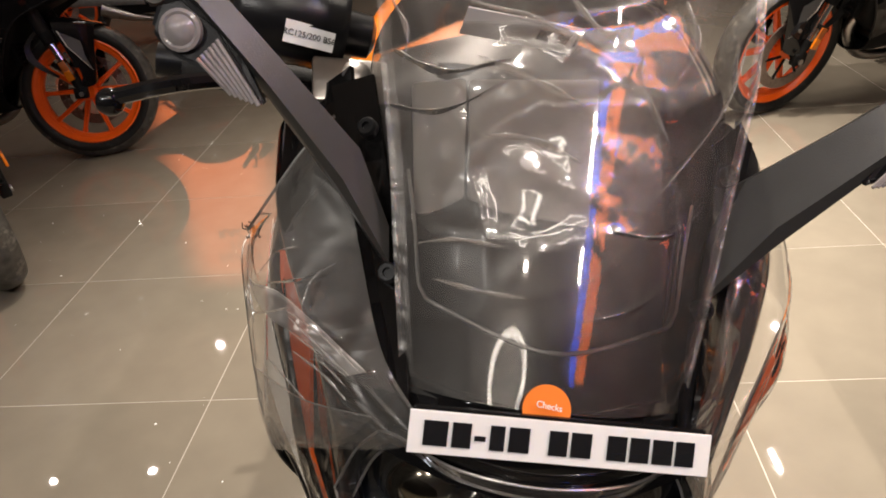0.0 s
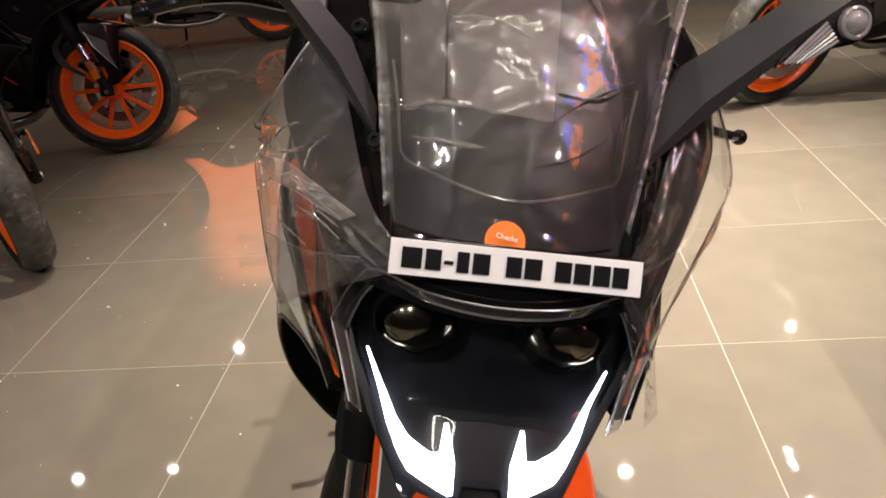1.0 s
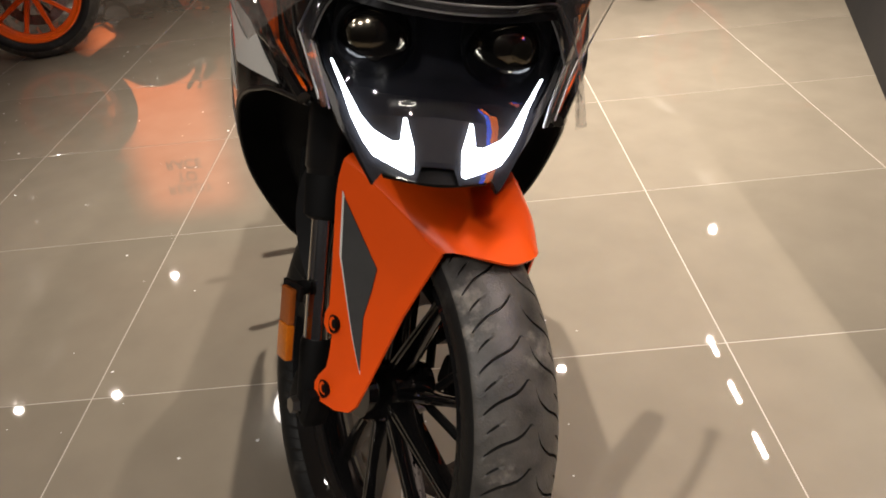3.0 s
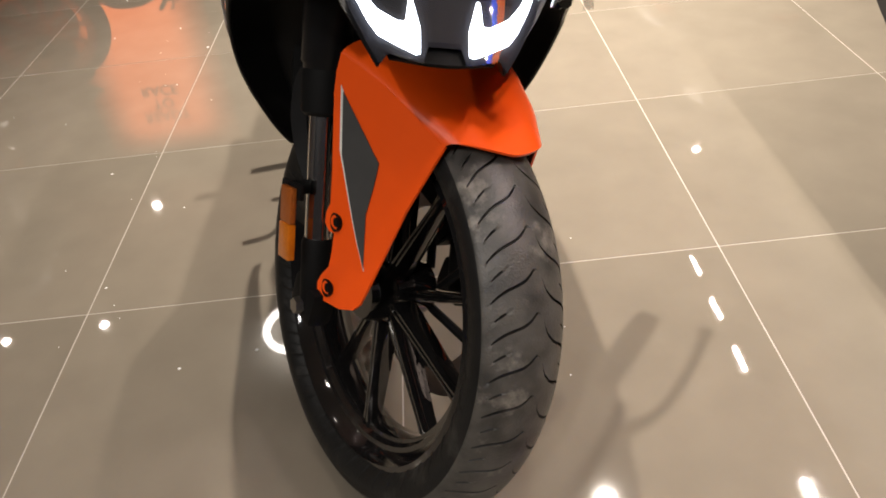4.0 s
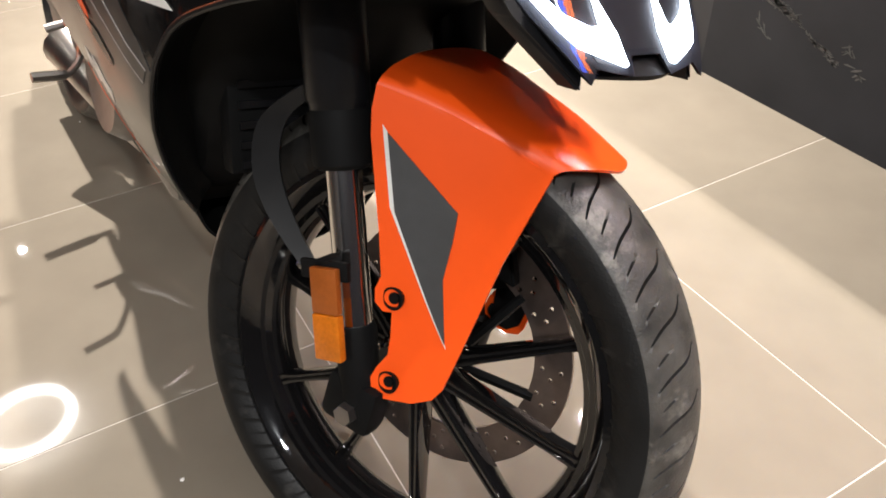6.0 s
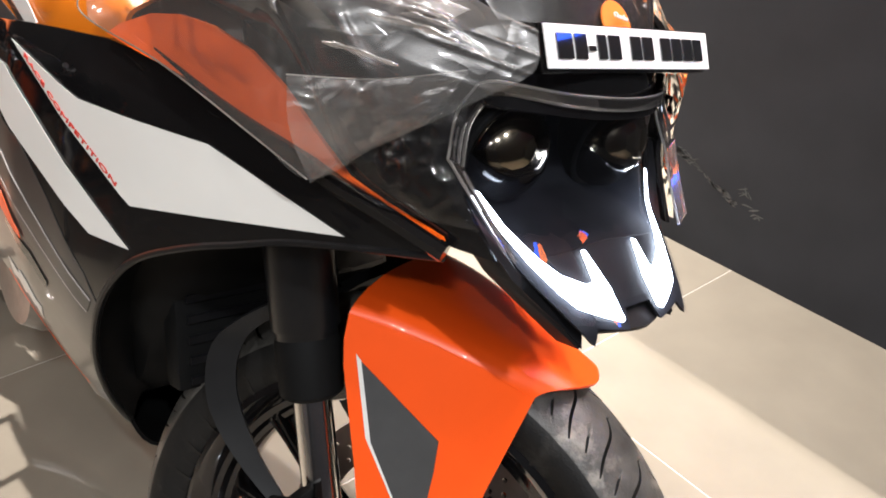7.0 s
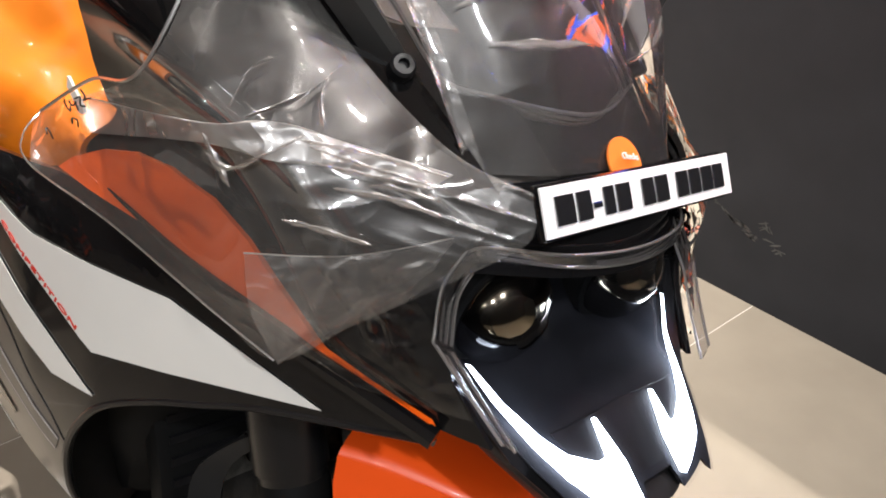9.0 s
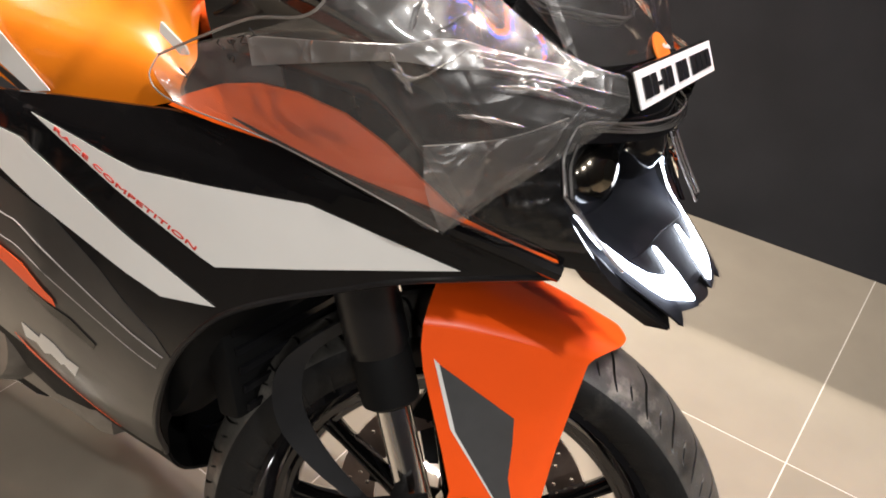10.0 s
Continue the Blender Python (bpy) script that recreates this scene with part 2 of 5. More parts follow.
M_RIMBLACK = mat("gloss_black_rim", (0.0065, 0.0062, 0.0065), 0.07, var=0.2, scale=30, rough_var=0.4, spec=0.6, coat=1.0, bump=0.25, bump_scale=45)
M_CHROME = mat("chrome_stanchion", (0.90, 0.88, 0.86), 0.14, metal=1.0, var=0.05)
M_STEEL = mat("brushed_steel", (0.42, 0.40, 0.38), 0.3, metal=1.0, var=0.15, scale=80)
M_DISC = mat("brake_disc_steel", (0.27, 0.215, 0.19), 0.35, metal=0.9, var=0.2, scale=70)
M_ALLOY = mat("cast_alloy", (0.22, 0.21, 0.20), 0.4, metal=0.8, var=0.2, scale=60, bump=0.1)
M_AMBER = mat("amber_reflector", (0.62, 0.165, 0.007), 0.12, var=0.2, scale=300, coat=0.5, bump=0.3, bump_scale=500)
M_AMBERSHADE = mat("shaded_amber_plastic", (0.33, 0.085, 0.012), 0.35, var=0.15, scale=200, bump=0.2, bump_scale=500)
M_SIGN = mat("glowing_orange_sign", (0.85, 0.16, 0.02), 0.5, var=0.08, scale=3, emit=8.0, emit_colour=(1.0, 0.15, 0.035))
M_PAPER = mat("white_plate_vinyl", (0.88, 0.87, 0.86), 0.4, var=0.03)
M_STICK = mat("orange_sticker", (0.9, 0.22, 0.02), 0.5)
M_LED = mat("lit_white_led", (0.9, 0.93, 1.0), 0.3, emit=12.0, emit_colour=(0.88, 0.93, 1.0))
M_PROJ = mat("projector_glass", (0.27, 0.235, 0.175), 0.12, metal=1.0, var=0.2, scale=40)
M_LENSCAP = mat("lens_cap_black", (0.006, 0.006, 0.007), 0.10, spec=0.4)
M_COVER = film_mat("clear_headlamp_cover", (0.93, 0.93, 0.95), 1.5, 0.02)
M_CLEARTRIM = film_mat("clear_acrylic_trim", (0.62, 0.6, 0.6), 1.7, 0.08, haze=0.35)
M_SCREEN = film_mat("clear_windscreen", (0.80, 0.79, 0.78), 1.42, 0.03, haze=0.035)
M_FILM = film_mat("crumpled_plastic_film", (0.95, 0.935, 0.925), 1.47, 0.05, haze=0.16, wrinkle=0.28, wscale=11)
M_FILMCLEAR = film_mat("clear_plastic_film", (0.96, 0.95, 0.945), 1.46, 0.045, haze=0.09, wrinkle=0.11, wscale=9)
M_APRON = film_mat("thin_clear_film", (0.96, 0.955, 0.95), 1.46, 0.05, haze=0.015, wrinkle=0.4, wscale=22)
M_FOLD = film_mat("doubled_plastic_film", (0.93, 0.92, 0.91), 1.47, 0.08, haze=0.33, wrinkle=0.55, wscale=18)
M_FLAP = film_mat("loose_plastic_film", (0.95, 0.94, 0.93), 1.47, 0.06, haze=0.21, wrinkle=0.45, wscale=16)
# the pale haze of these two stands in for highlights along folds
M_STREAK = film_mat("film_crease_highlight", (0.95, 0.94, 0.93), 1.35, 0.12, haze=0.7)
M_CREASE = film_mat("film_fold_highlight", (0.95, 0.94, 0.93), 1.7, 0.17, haze=0.27)
M_LENSCLEAR = mat("clear_indicator_lens", (0.26, 0.24, 0.24), 0.15, var=0.25, scale=120, coat=0.6)
M_FRAME = mat("orange_frame_tube", (0.82, 0.10, 0.008), 0.4, var=0.08)
M_SEAT = mat("black_seat_vinyl", (0.02, 0.02, 0.02), 0.6, var=0.2, bump=0.3, bump_scale=350)
M_LAMP = mat("lamp_diffuser", (1, 1, 1), 0.5, emit=22.0, emit_colour=(1.0, 0.93, 0.84))
M_FIXT = mat("white_lamp_housing", (0.6, 0.6, 0.58), 0.5)

# ---- mesh helpers ----


def part(name, bm, material, parent=None, label="", smooth=38, xf=None, second=None):
    """Links a bmesh as one mesh object, under a thing or a part if one is given."""
    if xf is not None:
        bm.transform(xf)
    me = bpy.data.meshes.new(name)
    bmesh.ops.recalc_face_normals(bm, faces=bm.faces)
    bm.to_mesh(me)
    bm.free()
    me.materials.append(material)
    if second:
        me.materials.append(second)
    if smooth:
        me.polygons.foreach_set("use_smooth", [True] * len(me.polygons))
        me.set_sharp_from_angle(angle=radians(smooth))
    ob = new(name, me)
    if parent:
        ob.parent = parent
    if label:
        tagged(ob, label)
    return ob


def empty(name, m):
    ob = new(name)
    ob.matrix_world = m
    ob.empty_display_size = 0.1
    return ob


def box(sx, sy, sz, centre=(0, 0, 0), bevel=0.0, turn=None, bm=None):
    made = bmesh.new()
    bmesh.ops.create_cube(made, size=1.0)
    bmesh.ops.scale(made, vec=(sx, sy, sz), verts=made.verts)
    if bevel:
        bmesh.ops.bevel(made, geom=made.edges[:], offset=bevel, segments=2, affect="EDGES", profile=0.6)
    if turn is not None:
        bmesh.ops.rotate(made, cent=(0, 0, 0), matrix=turn.to_3x3(), verts=made.verts)
    bmesh.ops.translate(made, vec=centre, verts=made.verts)
    return merged(bm, made)


def merged(bm, made):
    if bm is None:
        return made
    me = bpy.data.meshes.new("tmp")
    made.to_mesh(me)
    made.free()
    bm.from_mesh(me)
    bpy.data.meshes.remove(me)
    return bm


def lathe(profile, n=48, closed=False, bm=None):
    """Turns (x, radius) pairs round the x axis."""
    bm = bm or bmesh.new()
    rings = [[bm.verts.new((x, r * math.cos(2 * math.pi * k / n), r * math.sin(2 * math.pi * k / n))) for k in range(n)] for x, r in profile]
    pairs = list(zip(rings, rings[1:])) + ([(rings[-1], rings[0])] if closed else [])
    for a, b in pairs:
        for k in range(n):
            bm.faces.new((a[k], a[(k + 1) % n], b[(k + 1) % n], b[k]))
    if not closed:
        bm.faces.new(rings[0][::-1])
        bm.faces.new(rings[-1])
    return bm


def tube(points, radius, n=12, bm=None, caps=True):
    bm = bm or bmesh.new()
    pts = [Vector(p) for p in points]
    radii = radius if isinstance(radius, (list, tuple)) else [radius] * len(pts)
    rings, side = [], None
    for i, p in enumerate(pts):
        d = (pts[min(i + 1, len(pts) - 1)] - pts[max(i - 1, 0)]).normalized()
        if side is None:
            side = d.cross(Vector((0.3, 0.2, 1)) if abs(d.z) < 0.9 else Vector((1, 0, 0))).normalized()
        side = (side - d * side.dot(d)).normalized()
        up = d.cross(side)
        rings.append([bm.verts.new(p + radii[i] * (math.cos(2 * math.pi * k / n) * side + math.sin(2 * math.pi * k / n) * up)) for k in range(n)])
    for a, b in zip(rings, rings[1:]):
        for k in range(n):
            bm.faces.new((a[k], a[(k + 1) % n], b[(k + 1) % n], b[k]))
    if caps:
        bm.faces.new(rings[0][::-1])
        bm.faces.new(rings[-1])
    return bm


def spline(pts, n):
    """Catmull-Rom through the points, n samples."""
    pts = [Vector(p) for p in pts]
    out, m = [], len(pts) - 1
    for i in range(n):
        u = i / (n - 1) * m
        k = min(int(u), m - 1)
        t = u - k
        p0, p1, p2, p3 = pts[max(k - 1, 0)], pts[k], pts[k + 1], pts[min(k + 2, m)]
        out.append(0.5 * (2 * p1 + (p2 - p0) * t + (2 * p0 - 5 * p1 + 4 * p2 - p3) * t * t + (3 * p1 - p0 - 3 * p2 + p3) * t ** 3))
    return out


def thicken(bm, way):
    """Gives a sheet a back: way is a depth along its normals, or one vector for all."""
    bmesh.ops.recalc_face_normals(bm, faces=bm.faces)
    bm.normal_update()
    front, edges = bm.faces[:], [e for e in bm.edges if e.is_boundary]
    back = {}
    for v in bm.verts[:]:
        back[v] = bm.verts.new(v.co + (way if isinstance(way, Vector) else v.normal * way))
    for f in front:
        bm.faces.new([back[v] for v in reversed(f.verts)])
    for e in edges:
        a, b = e.verts
        bm.faces.new((a, b, back[b], back[a]))


def sheet(rows, nu=16, nv=16, thick=0.003, bm=None, wobble=None):
    """A smooth thickened sheet through rows of points."""
    made = bmesh.new()
    across = [spline(r, nu) for r in rows]
    cols = [spline([r[i] for r in across], nv) for i in range(nu)]
    if wobble:
        cols = [[p + wobble(p, i / (nu - 1), j / (nv - 1)) for j, p in enumerate(c)] for i, c in enumerate(cols)]
    grid = [[made.verts.new(p) for p in c] for c in cols]
    for a, b in zip(grid, grid[1:]):
        for k in range(nv - 1):
            made.faces.new((a[k], a[k + 1], b[k + 1], b[k]))
    if thick:
        thicken(made, -thick)
    return merged(bm, made)


def skin(poly, where, thick=0.003, cell=0.02, bm=None, way=Vector((1, 0, 0))):
    """A flat outline (u, v) cut into small cells, laid on a curved surface and thickened."""
    made = bmesh.new()
    made.faces.new([made.verts.new((u, v, 0)) for u, v in poly])
    made.normal_update()
    bmesh.ops.triangulate(made, faces=made.faces[:], ngon_method="EAR_CLIP")
    for _ in range(7):
        long = [e for e in made.edges if e.calc_length() > cell]
        if not long:
            break
        bmesh.ops.subdivide_edges(made, edges=long, cuts=1)
        made.normal_update()
        bmesh.ops.triangulate(made, faces=made.faces[:])
    for v in made.verts:
        v.co = where(v.co.x, v.co.y)
    if thick:
        thicken(made, thick if isinstance(thick, Vector) else Vector((0, 0, 0)) + thick * way)
    return merged(bm, made)


def prism(points, offset, bevel=0.0, bm=None):
    """A plane outline in space pushed along a vector into a solid."""
    made = bmesh.new()
    f = made.faces.new([made.verts.new(p) for p in points])
    ext = bmesh.ops.extrude_face_region(made, geom=[f])
    bmesh.ops.translate(made, vec=offset, verts=[g for g in ext["geom"] if isinstance(g, bmesh.types.BMVert)])
    if bevel:
        bmesh.ops.recalc_face_normals(made, faces=made.faces)
        bmesh.ops.bevel(made, geom=made.edges[:], offset=bevel, segments=2, affect="EDGES")
    return merged(bm, made)


def text_bm(words, size):
    cu = bpy.data.curves.new("letters", "FONT")
    cu.body, cu.size, cu.align_x, cu.align_y = words, size, "CENTER", "CENTER"
    cu.extrude = 0.0004
    ob = new("letters", cu)
    me = bpy.data.meshes.new_from_object(ob.evaluated_get(bpy.context.evaluated_depsgraph_get()))
    bm = bmesh.new()
    bm.from_mesh(me)
    bpy.data.objects.remove(ob)
    bpy.data.curves.remove(cu)
    bpy.data.meshes.remove(me)
    return bm


def holed_ring(outer, inner, holes, depth):
    """A flat ring in the y-z plane with round holes (angle, radius from centre, size)."""
    cu = bpy.data.curves.new("ring", "CURVE")
    cu.dimensions, cu.fill_mode, cu.extrude = "2D", "BOTH", depth / 2

    def circle(cx, cy, r, n):
        s = cu.splines.new("POLY")
        s.points.add(n - 1)
        for k, p in enumerate(s.points):
            p.co = (cx + r * math.cos(2 * math.pi * k / n), cy + r * math.sin(2 * math.pi * k / n), 0, 1)
        s.use_cyclic_u = True
    circle(0, 0, outer, 72)
    circle(0, 0, inner, 48)
    for a, d, r in holes:
        circle(d * math.cos(a), d * math.sin(a), r, 8)
    ob = new("ring", cu)
    me = bpy.data.meshes.new_from_object(ob.evaluated_get(bpy.context.evaluated_depsgraph_get()))
    bm = bmesh.new()
    bm.from_mesh(me)
    bpy.data.objects.remove(ob)
    bpy.data.curves.remove(cu)
    bpy.data.meshes.remove(me)
    bm.transform(pose(0, 0, 0, 0, 90, 0))
    return bm


# ---- setting ----
part("ceiling", box(9.6, 9.0, 0.1, (-0.75, 0.9, CEIL + 0.05)), M_CEIL, smooth=0)
tagged(bpy.data.objects["ceiling"], "grey painted showroom ceiling with recessed lamps", "ceiling", kind="structure")
for nm, dims, at in (("wall_north", (9.6, 0.15, 3.2), (-0.75, 5.475, 1.6)), ("wall_south", (9.6, 0.15, 3.2), (-0.75, -3.675, 1.6)),
                     ("wall_west", (0.15, 9.3, 3.2), (-5.625, 0.9, 1.6)), ("wall_east", (0.15, 9.3, 3.2), (4.125, 0.9, 1.6))):
    tagged(part(nm, box(*dims, at), M_WALLDARK if nm == "wall_south" else M_PLASTER, smooth=0), "plain dark grey painted showroom wall" if nm == "wall_south" else "plain dark taupe plastered showroom wall", "wall", kind="structure")

# low dark partition with a bend
PH = 1.0
corner = [(1.04, -3.5), (1.04, -0.22), (1.60, 1.40), (1.70, 1.40), (1.13, -0.24), (1.13, -3.5)]
part_wall = part("partition_wall", prism([(x, y, 0) for x, y in corner], (0, 0, PH)), M_WALLDARK, smooth=0)
tagged(part_wall, "low dark grey laminate partition with pale scuff marks", "partition", kind="structure")

# pale scuffs rubbed into the partition
rub = random.Random(5)


def scuff(y0, z0, y1, z1, wide, n):
    """A broken smear of small irregular flakes along a line."""
    bm = bmesh.new()
    for _ in range(n):
        t = rub.random()
        cy, cz = y0 + (y1 - y0) * t + rub.gauss(0, wide * 0.5), z0 + (z1 - z0) * t + rub.gauss(0, wide * 0.4)
        ln, th = 0.004 + 0.016 * rub.random(), 0.0008 + 0.0016 * rub.random()
        ang = math.atan2(z1 - z0, y1 - y0) + rub.gauss(0, 0.5)
        ring = []
        for k in range(7):
            b = 2 * math.pi * k / 7
            u, v = ln * math.cos(b) * (0.6 + 0.6 * rub.random()), th * math.sin(b) * (0.5 + rub.random())
            ring.append(bm.verts.new((1.0394, cy + u * math.cos(ang) - v * math.sin(ang), cz + u * math.sin(ang) + v * math.cos(ang))))
        bm.faces.new(ring)
    return bm


for y0, z0, y1, z1, wide, n in ((-0.345, 0.235, -0.40, 0.232, 0.010, 34), (-0.39, 0.232, -0.45, 0.216, 0.012, 26), (-0.44, 0.222, -0.52, 0.175, 0.003, 16), (-0.52, 0.178, -0.57, 0.165, 0.010, 16),
                                (-0.57, 0.197, -0.60, 0.19, 0.008, 6), (-0.60, 0.165, -0.64, 0.15, 0.008, 8), (-0.36, 0.175, -0.40, 0.15, 0.014, 8)):
    part("scuff", scuff(y0, z0, y1, z1, wide, n), M_SCUFF, part_wall, "pale chalky scuff", 0)

# poster on the back wall
poster = part("wall_poster", box(1.35, 0.02, 2.3, (-2.80, 5.39, 1.75), 0.004), M_POSTER, smooth=0)
tagged(poster, "large orange poster with a small dark slogan on the back wall", "poster")
for row, word in enumerate(("READY", "TO", "RACE")):
    bm = text_bm(word, 0.15)
    part("lettering", bm, M_INK, poster, smooth=0, xf=pose(-2.80, 5.378, 2.50 - 0.14 * row, 90, 0, 0))

sign = part("wall_sign", box(0.06, 0.52, 0.31, (4.02, -2.77, 2.36), 0.006), M_SIGN, smooth=0)
tagged(sign, "glowing orange wall sign above a blue band", "wall sign")
part("blue_strip", box(0.05, 0.52, 0.13, (4.02, -2.77, 2.13), 0.006), M_BLUEGLOW, sign, "glowing blue band", 0)
for k in range(3):
    part("bar", box(0.012, 0.05, 0.11, (3.985, -2.70 - 0.08 * k, 2.38), 0.004, pose(0, 0, 0, 14, 0, 0)), M_INK, sign, "dark bar", 0)

# hanging strip of light in the two colours of the sign, over the aisle behind the partition
# unseen itself; placed to put orange and blue into the windscreen's reflection
strip_sign = part("hanging_light_strip", box(0.187, 1.70, 0.14, (2.11, -1.748, 3.095), 0.006), M_NEON, smooth=0)
tagged(strip_sign, "glowing orange and blue light strip hung under the ceiling", "light strip")
part("blue_strip", box(0.088, 1.70, 0.10, (1.923, -1.792, 3.095), 0.006), M_NEONBLUE, strip_sign, "glowing blue strip", 0)
for yy in (-1.1, -2.3):
    part("hanger", tube([(2.00, yy, 3.17), (2.00, yy, CEIL)], 0.006, 8), M_STEEL, strip_sign)
    part("bracket", box(0.31, 0.03, 0.012, (2.03, yy, 3.172), 0.002), M_STEEL, strip_sign, smooth=0)

# ---- the motorcycle: its frames of reference ----
LEAN_DEG, YAW_DEG = 13.2, 4.2
BIKE = Matrix.Translation((-0.2014, -0.9503, 0)) @ pose(0, 0, 0, 0, 0, YAW_DEG) @ pose(0, 0, 0, 0, LEAN_DEG, 0)
RAKE, TRAIL = 23.5, 0.091


def steer(degrees, shift=(-0.0053, -0.0016, 0.0)):
    axis = Vector((0, math.sin(radians(RAKE)), math.cos(radians(RAKE))))
    foot = Vector((0, -TRAIL, 0))
    return Matrix.Translation(shift) @ Matrix.Translation(foot) @ Matrix.Rotation(radians(degrees), 4, axis) @ Matrix.Translation(-foot)


AXLE = Vector((0, 0, 0.285))
REAR = Vector((0, 1.341, 0.296))


def tyre_bm(r, half, n=900, grooves=True):
    """Tyre with a round section; curved grooves follow the mesh across the tread."""
    k = 44 if grooves else 20
    prof = [(-0.66, -0.072), (-0.84, -0.062), (-0.97, -0.050), (-1.0, -0.040), (-0.97, -0.029)]
    prof += [(-0.94 + 1.88 * i / k, -0.026 * abs(-0.94 + 1.88 * i / k) ** 2.2 / 0.94 ** 2.2) for i in range(k + 1)]
    prof += [(0.97, -0.029), (1.0, -0.040), (0.97, -0.050), (0.84, -0.062), (0.66, -0.072)]
    bm = bmesh.new()
    count = 42
    # stations of one pitch: plain, then the long groove, then the short slash
    stations = [(0.10, None), (0.22, None), (0.34, None), (0.460, "a0"), (0.478, "a1"), (0.522, "a1"), (0.540, "a0"), (0.66, None), (0.78, None), (0.90, None), (0.955, "b0"), (0.975, "b1"), (1.015, "b1"), (1.035, "b0")]
    steps = [(c, ph, kind) for c in range(count) for ph, kind in stations] if grooves else [(j, 0.0, None) for j in range(n)]
    whole = count if grooves else n
    rings = []
    for c, ph, kind in steps:
        ring = []
        for u, d in prof:
            rad, x = r + d, u * half
            v, side = abs(u), (1 if u > 0 else -1)
            p = ph
            if grooves:
                if kind:
                    mid, lo, hi = (0.5, 0.05, 0.88) if kind[0] == "a" else (0.995, 0.58, 0.84)
                    fade = max(0.0, min(1.0, (v - lo) * 7, (hi - v) * 9))
                    p = mid + (ph - mid) * (0.6 + 0.4 * fade)
                    if kind[1] == "1":
                        rad -= 0.0050 * fade
                bend = 1.15 * v + 0.10 * math.sin(v * 6.5)
                p -= min(1.0, max(0.0, v - 0.02) * 12) * (0.25 * side) + bend
            a = 2 * math.pi * (c + p) / whole
            ring.append(bm.verts.new((x, rad * math.sin(a), rad * math.cos(a))))
        rings.append(ring)
    for j, (a, b) in enumerate(zip(rings, rings[1:] + rings[:1])):
        kind, nxt = steps[j][2], steps[(j + 1) % len(steps)][2]
        for i in range(len(prof) - 1):
            f = bm.faces.new((a[i], a[i + 1], b[i + 1], b[i]))
            v = abs(prof[i][0] + prof[i + 1][0]) / 2
            # groove faces take the dark rubber: their shade is put into the colour
            cut = kind and nxt and kind[0] == nxt[0] and (0.07 < v < 0.86 if kind[0] == "a" else 0.62 < v < 0.82)
            f.material_index = 1 if 4 <= i <= 5 + k and not cut else 0
        bm.faces.new((a[-1], a[0], b[0], b[-1]))
    return bm


def wheel(parent, name, centre, r, half, rim_mat, xf, n=420, grooves=True, disc_side=1, disc_r=0.15):
    """Tyre, cast rim with paired spokes, hub and drilled disc, as sub-parts of one wheel."""
    at = xf @ Matrix.Translation(centre)
    hub = part(name, lathe([(-0.048, 0.020), (-0.048, 0.032), (-0.028, 0.040), (0.028, 0.040), (0.048, 0.034), (0.048, 0.020)], 28), rim_mat, parent, xf=at)
    part("tyre", tyre_bm(r, half, n, grooves), M_RUBBER, hub, "black rubber tyre with slanting tread grooves", 50, at, M_TREAD)
    ro = r - 0.068
    w = half * 0.78
    prof = [(-w, ro + 0.004), (-w - 0.002, ro - 0.004), (-w + 0.006, ro - 0.012), (-w + 0.016, ro - 0.018), (-w + 0.0175, ro - 0.024), (-0.019, ro - 0.028), (-0.0175, ro - 0.033), (-0.010, ro - 0.036), (0.010, ro - 0.036),
            (0.0175, ro - 0.033), (0.019, ro - 0.028), (w - 0.0175, ro - 0.024), (w - 0.016, ro - 0.018), (w - 0.006, ro - 0.012), (w + 0.002, ro - 0.004), (w, ro + 0.004)]
    part("rim", lathe(prof, 96, True), rim_mat, hub, xf=at)
    for k in range(5):
        for s in (-1, 1):
            a0, a1 = 2 * math.pi * k / 5 + s * 0.22, 2 * math.pi * k / 5 + s * 0.305
            p0 = Vector((s * 0.004, 0.034 * math.sin(a0), 0.034 * math.cos(a0)))
            p1 = Vector((s * 0.010, (ro - 0.022) * math.sin(a1), (ro - 0.022) * math.cos(a1)))
            d = (p1 - p0).normalized()
            side = d.cross(Vector((1, 0, 0))).normalized()
            bm = bmesh.new()
            rows = []
            for t in (0, 0.3, 0.8, 1):
                p = p0.lerp(p1, t)
                tw, td = (0.0082 - 0.003 * t + 0.004 * (t > 0.9)) * (1.0 if grooves else 1.45), 0.017 - 0.006 * t
                rows.append([bm.verts.new(p + side * tw * cx + Vector((1, 0, 0)) * td * cy) for cx, cy in ((-1, -0.6), (-0.7, -1), (-0.3, -1), (0, -0.72), (0.3, -1), (0.7, -1), (1, -0.6), (1, 0.6), (0.7, 1), (0.3, 1), (0, 0.72), (-0.3, 1), (-0.7, 1), (-1, 0.6))])
            for a, b in zip(rows, rows[1:]):
                for i in range(14):
                    bm.faces.new((a[i], a[(i + 1) % 14], b[(i + 1) % 14], b[i]))
            part("spoke", bm, rim_mat, hub, xf=at)
    holes = [(2 * math.pi * (i + 0.33 * (row % 2)) / 24, disc_r - 0.012 - 0.011 * row, 0.0028) for i in range(24) for row in range(3)]
    part("brake_disc", holed_ring(disc_r, disc_r - 0.043, holes, 0.005), M_DISC, hub, "drilled dark steel brake disc", xf=at @ Matrix.Translation((disc_side * (half + 0.006), 0, 0)))
    for k in range(6):
        a = 2 * math.pi * k / 6
        d = Vector((0, math.sin(a), math.cos(a)))
        e = Vector((0, math.sin(a + 0.45), math.cos(a + 0.45)))
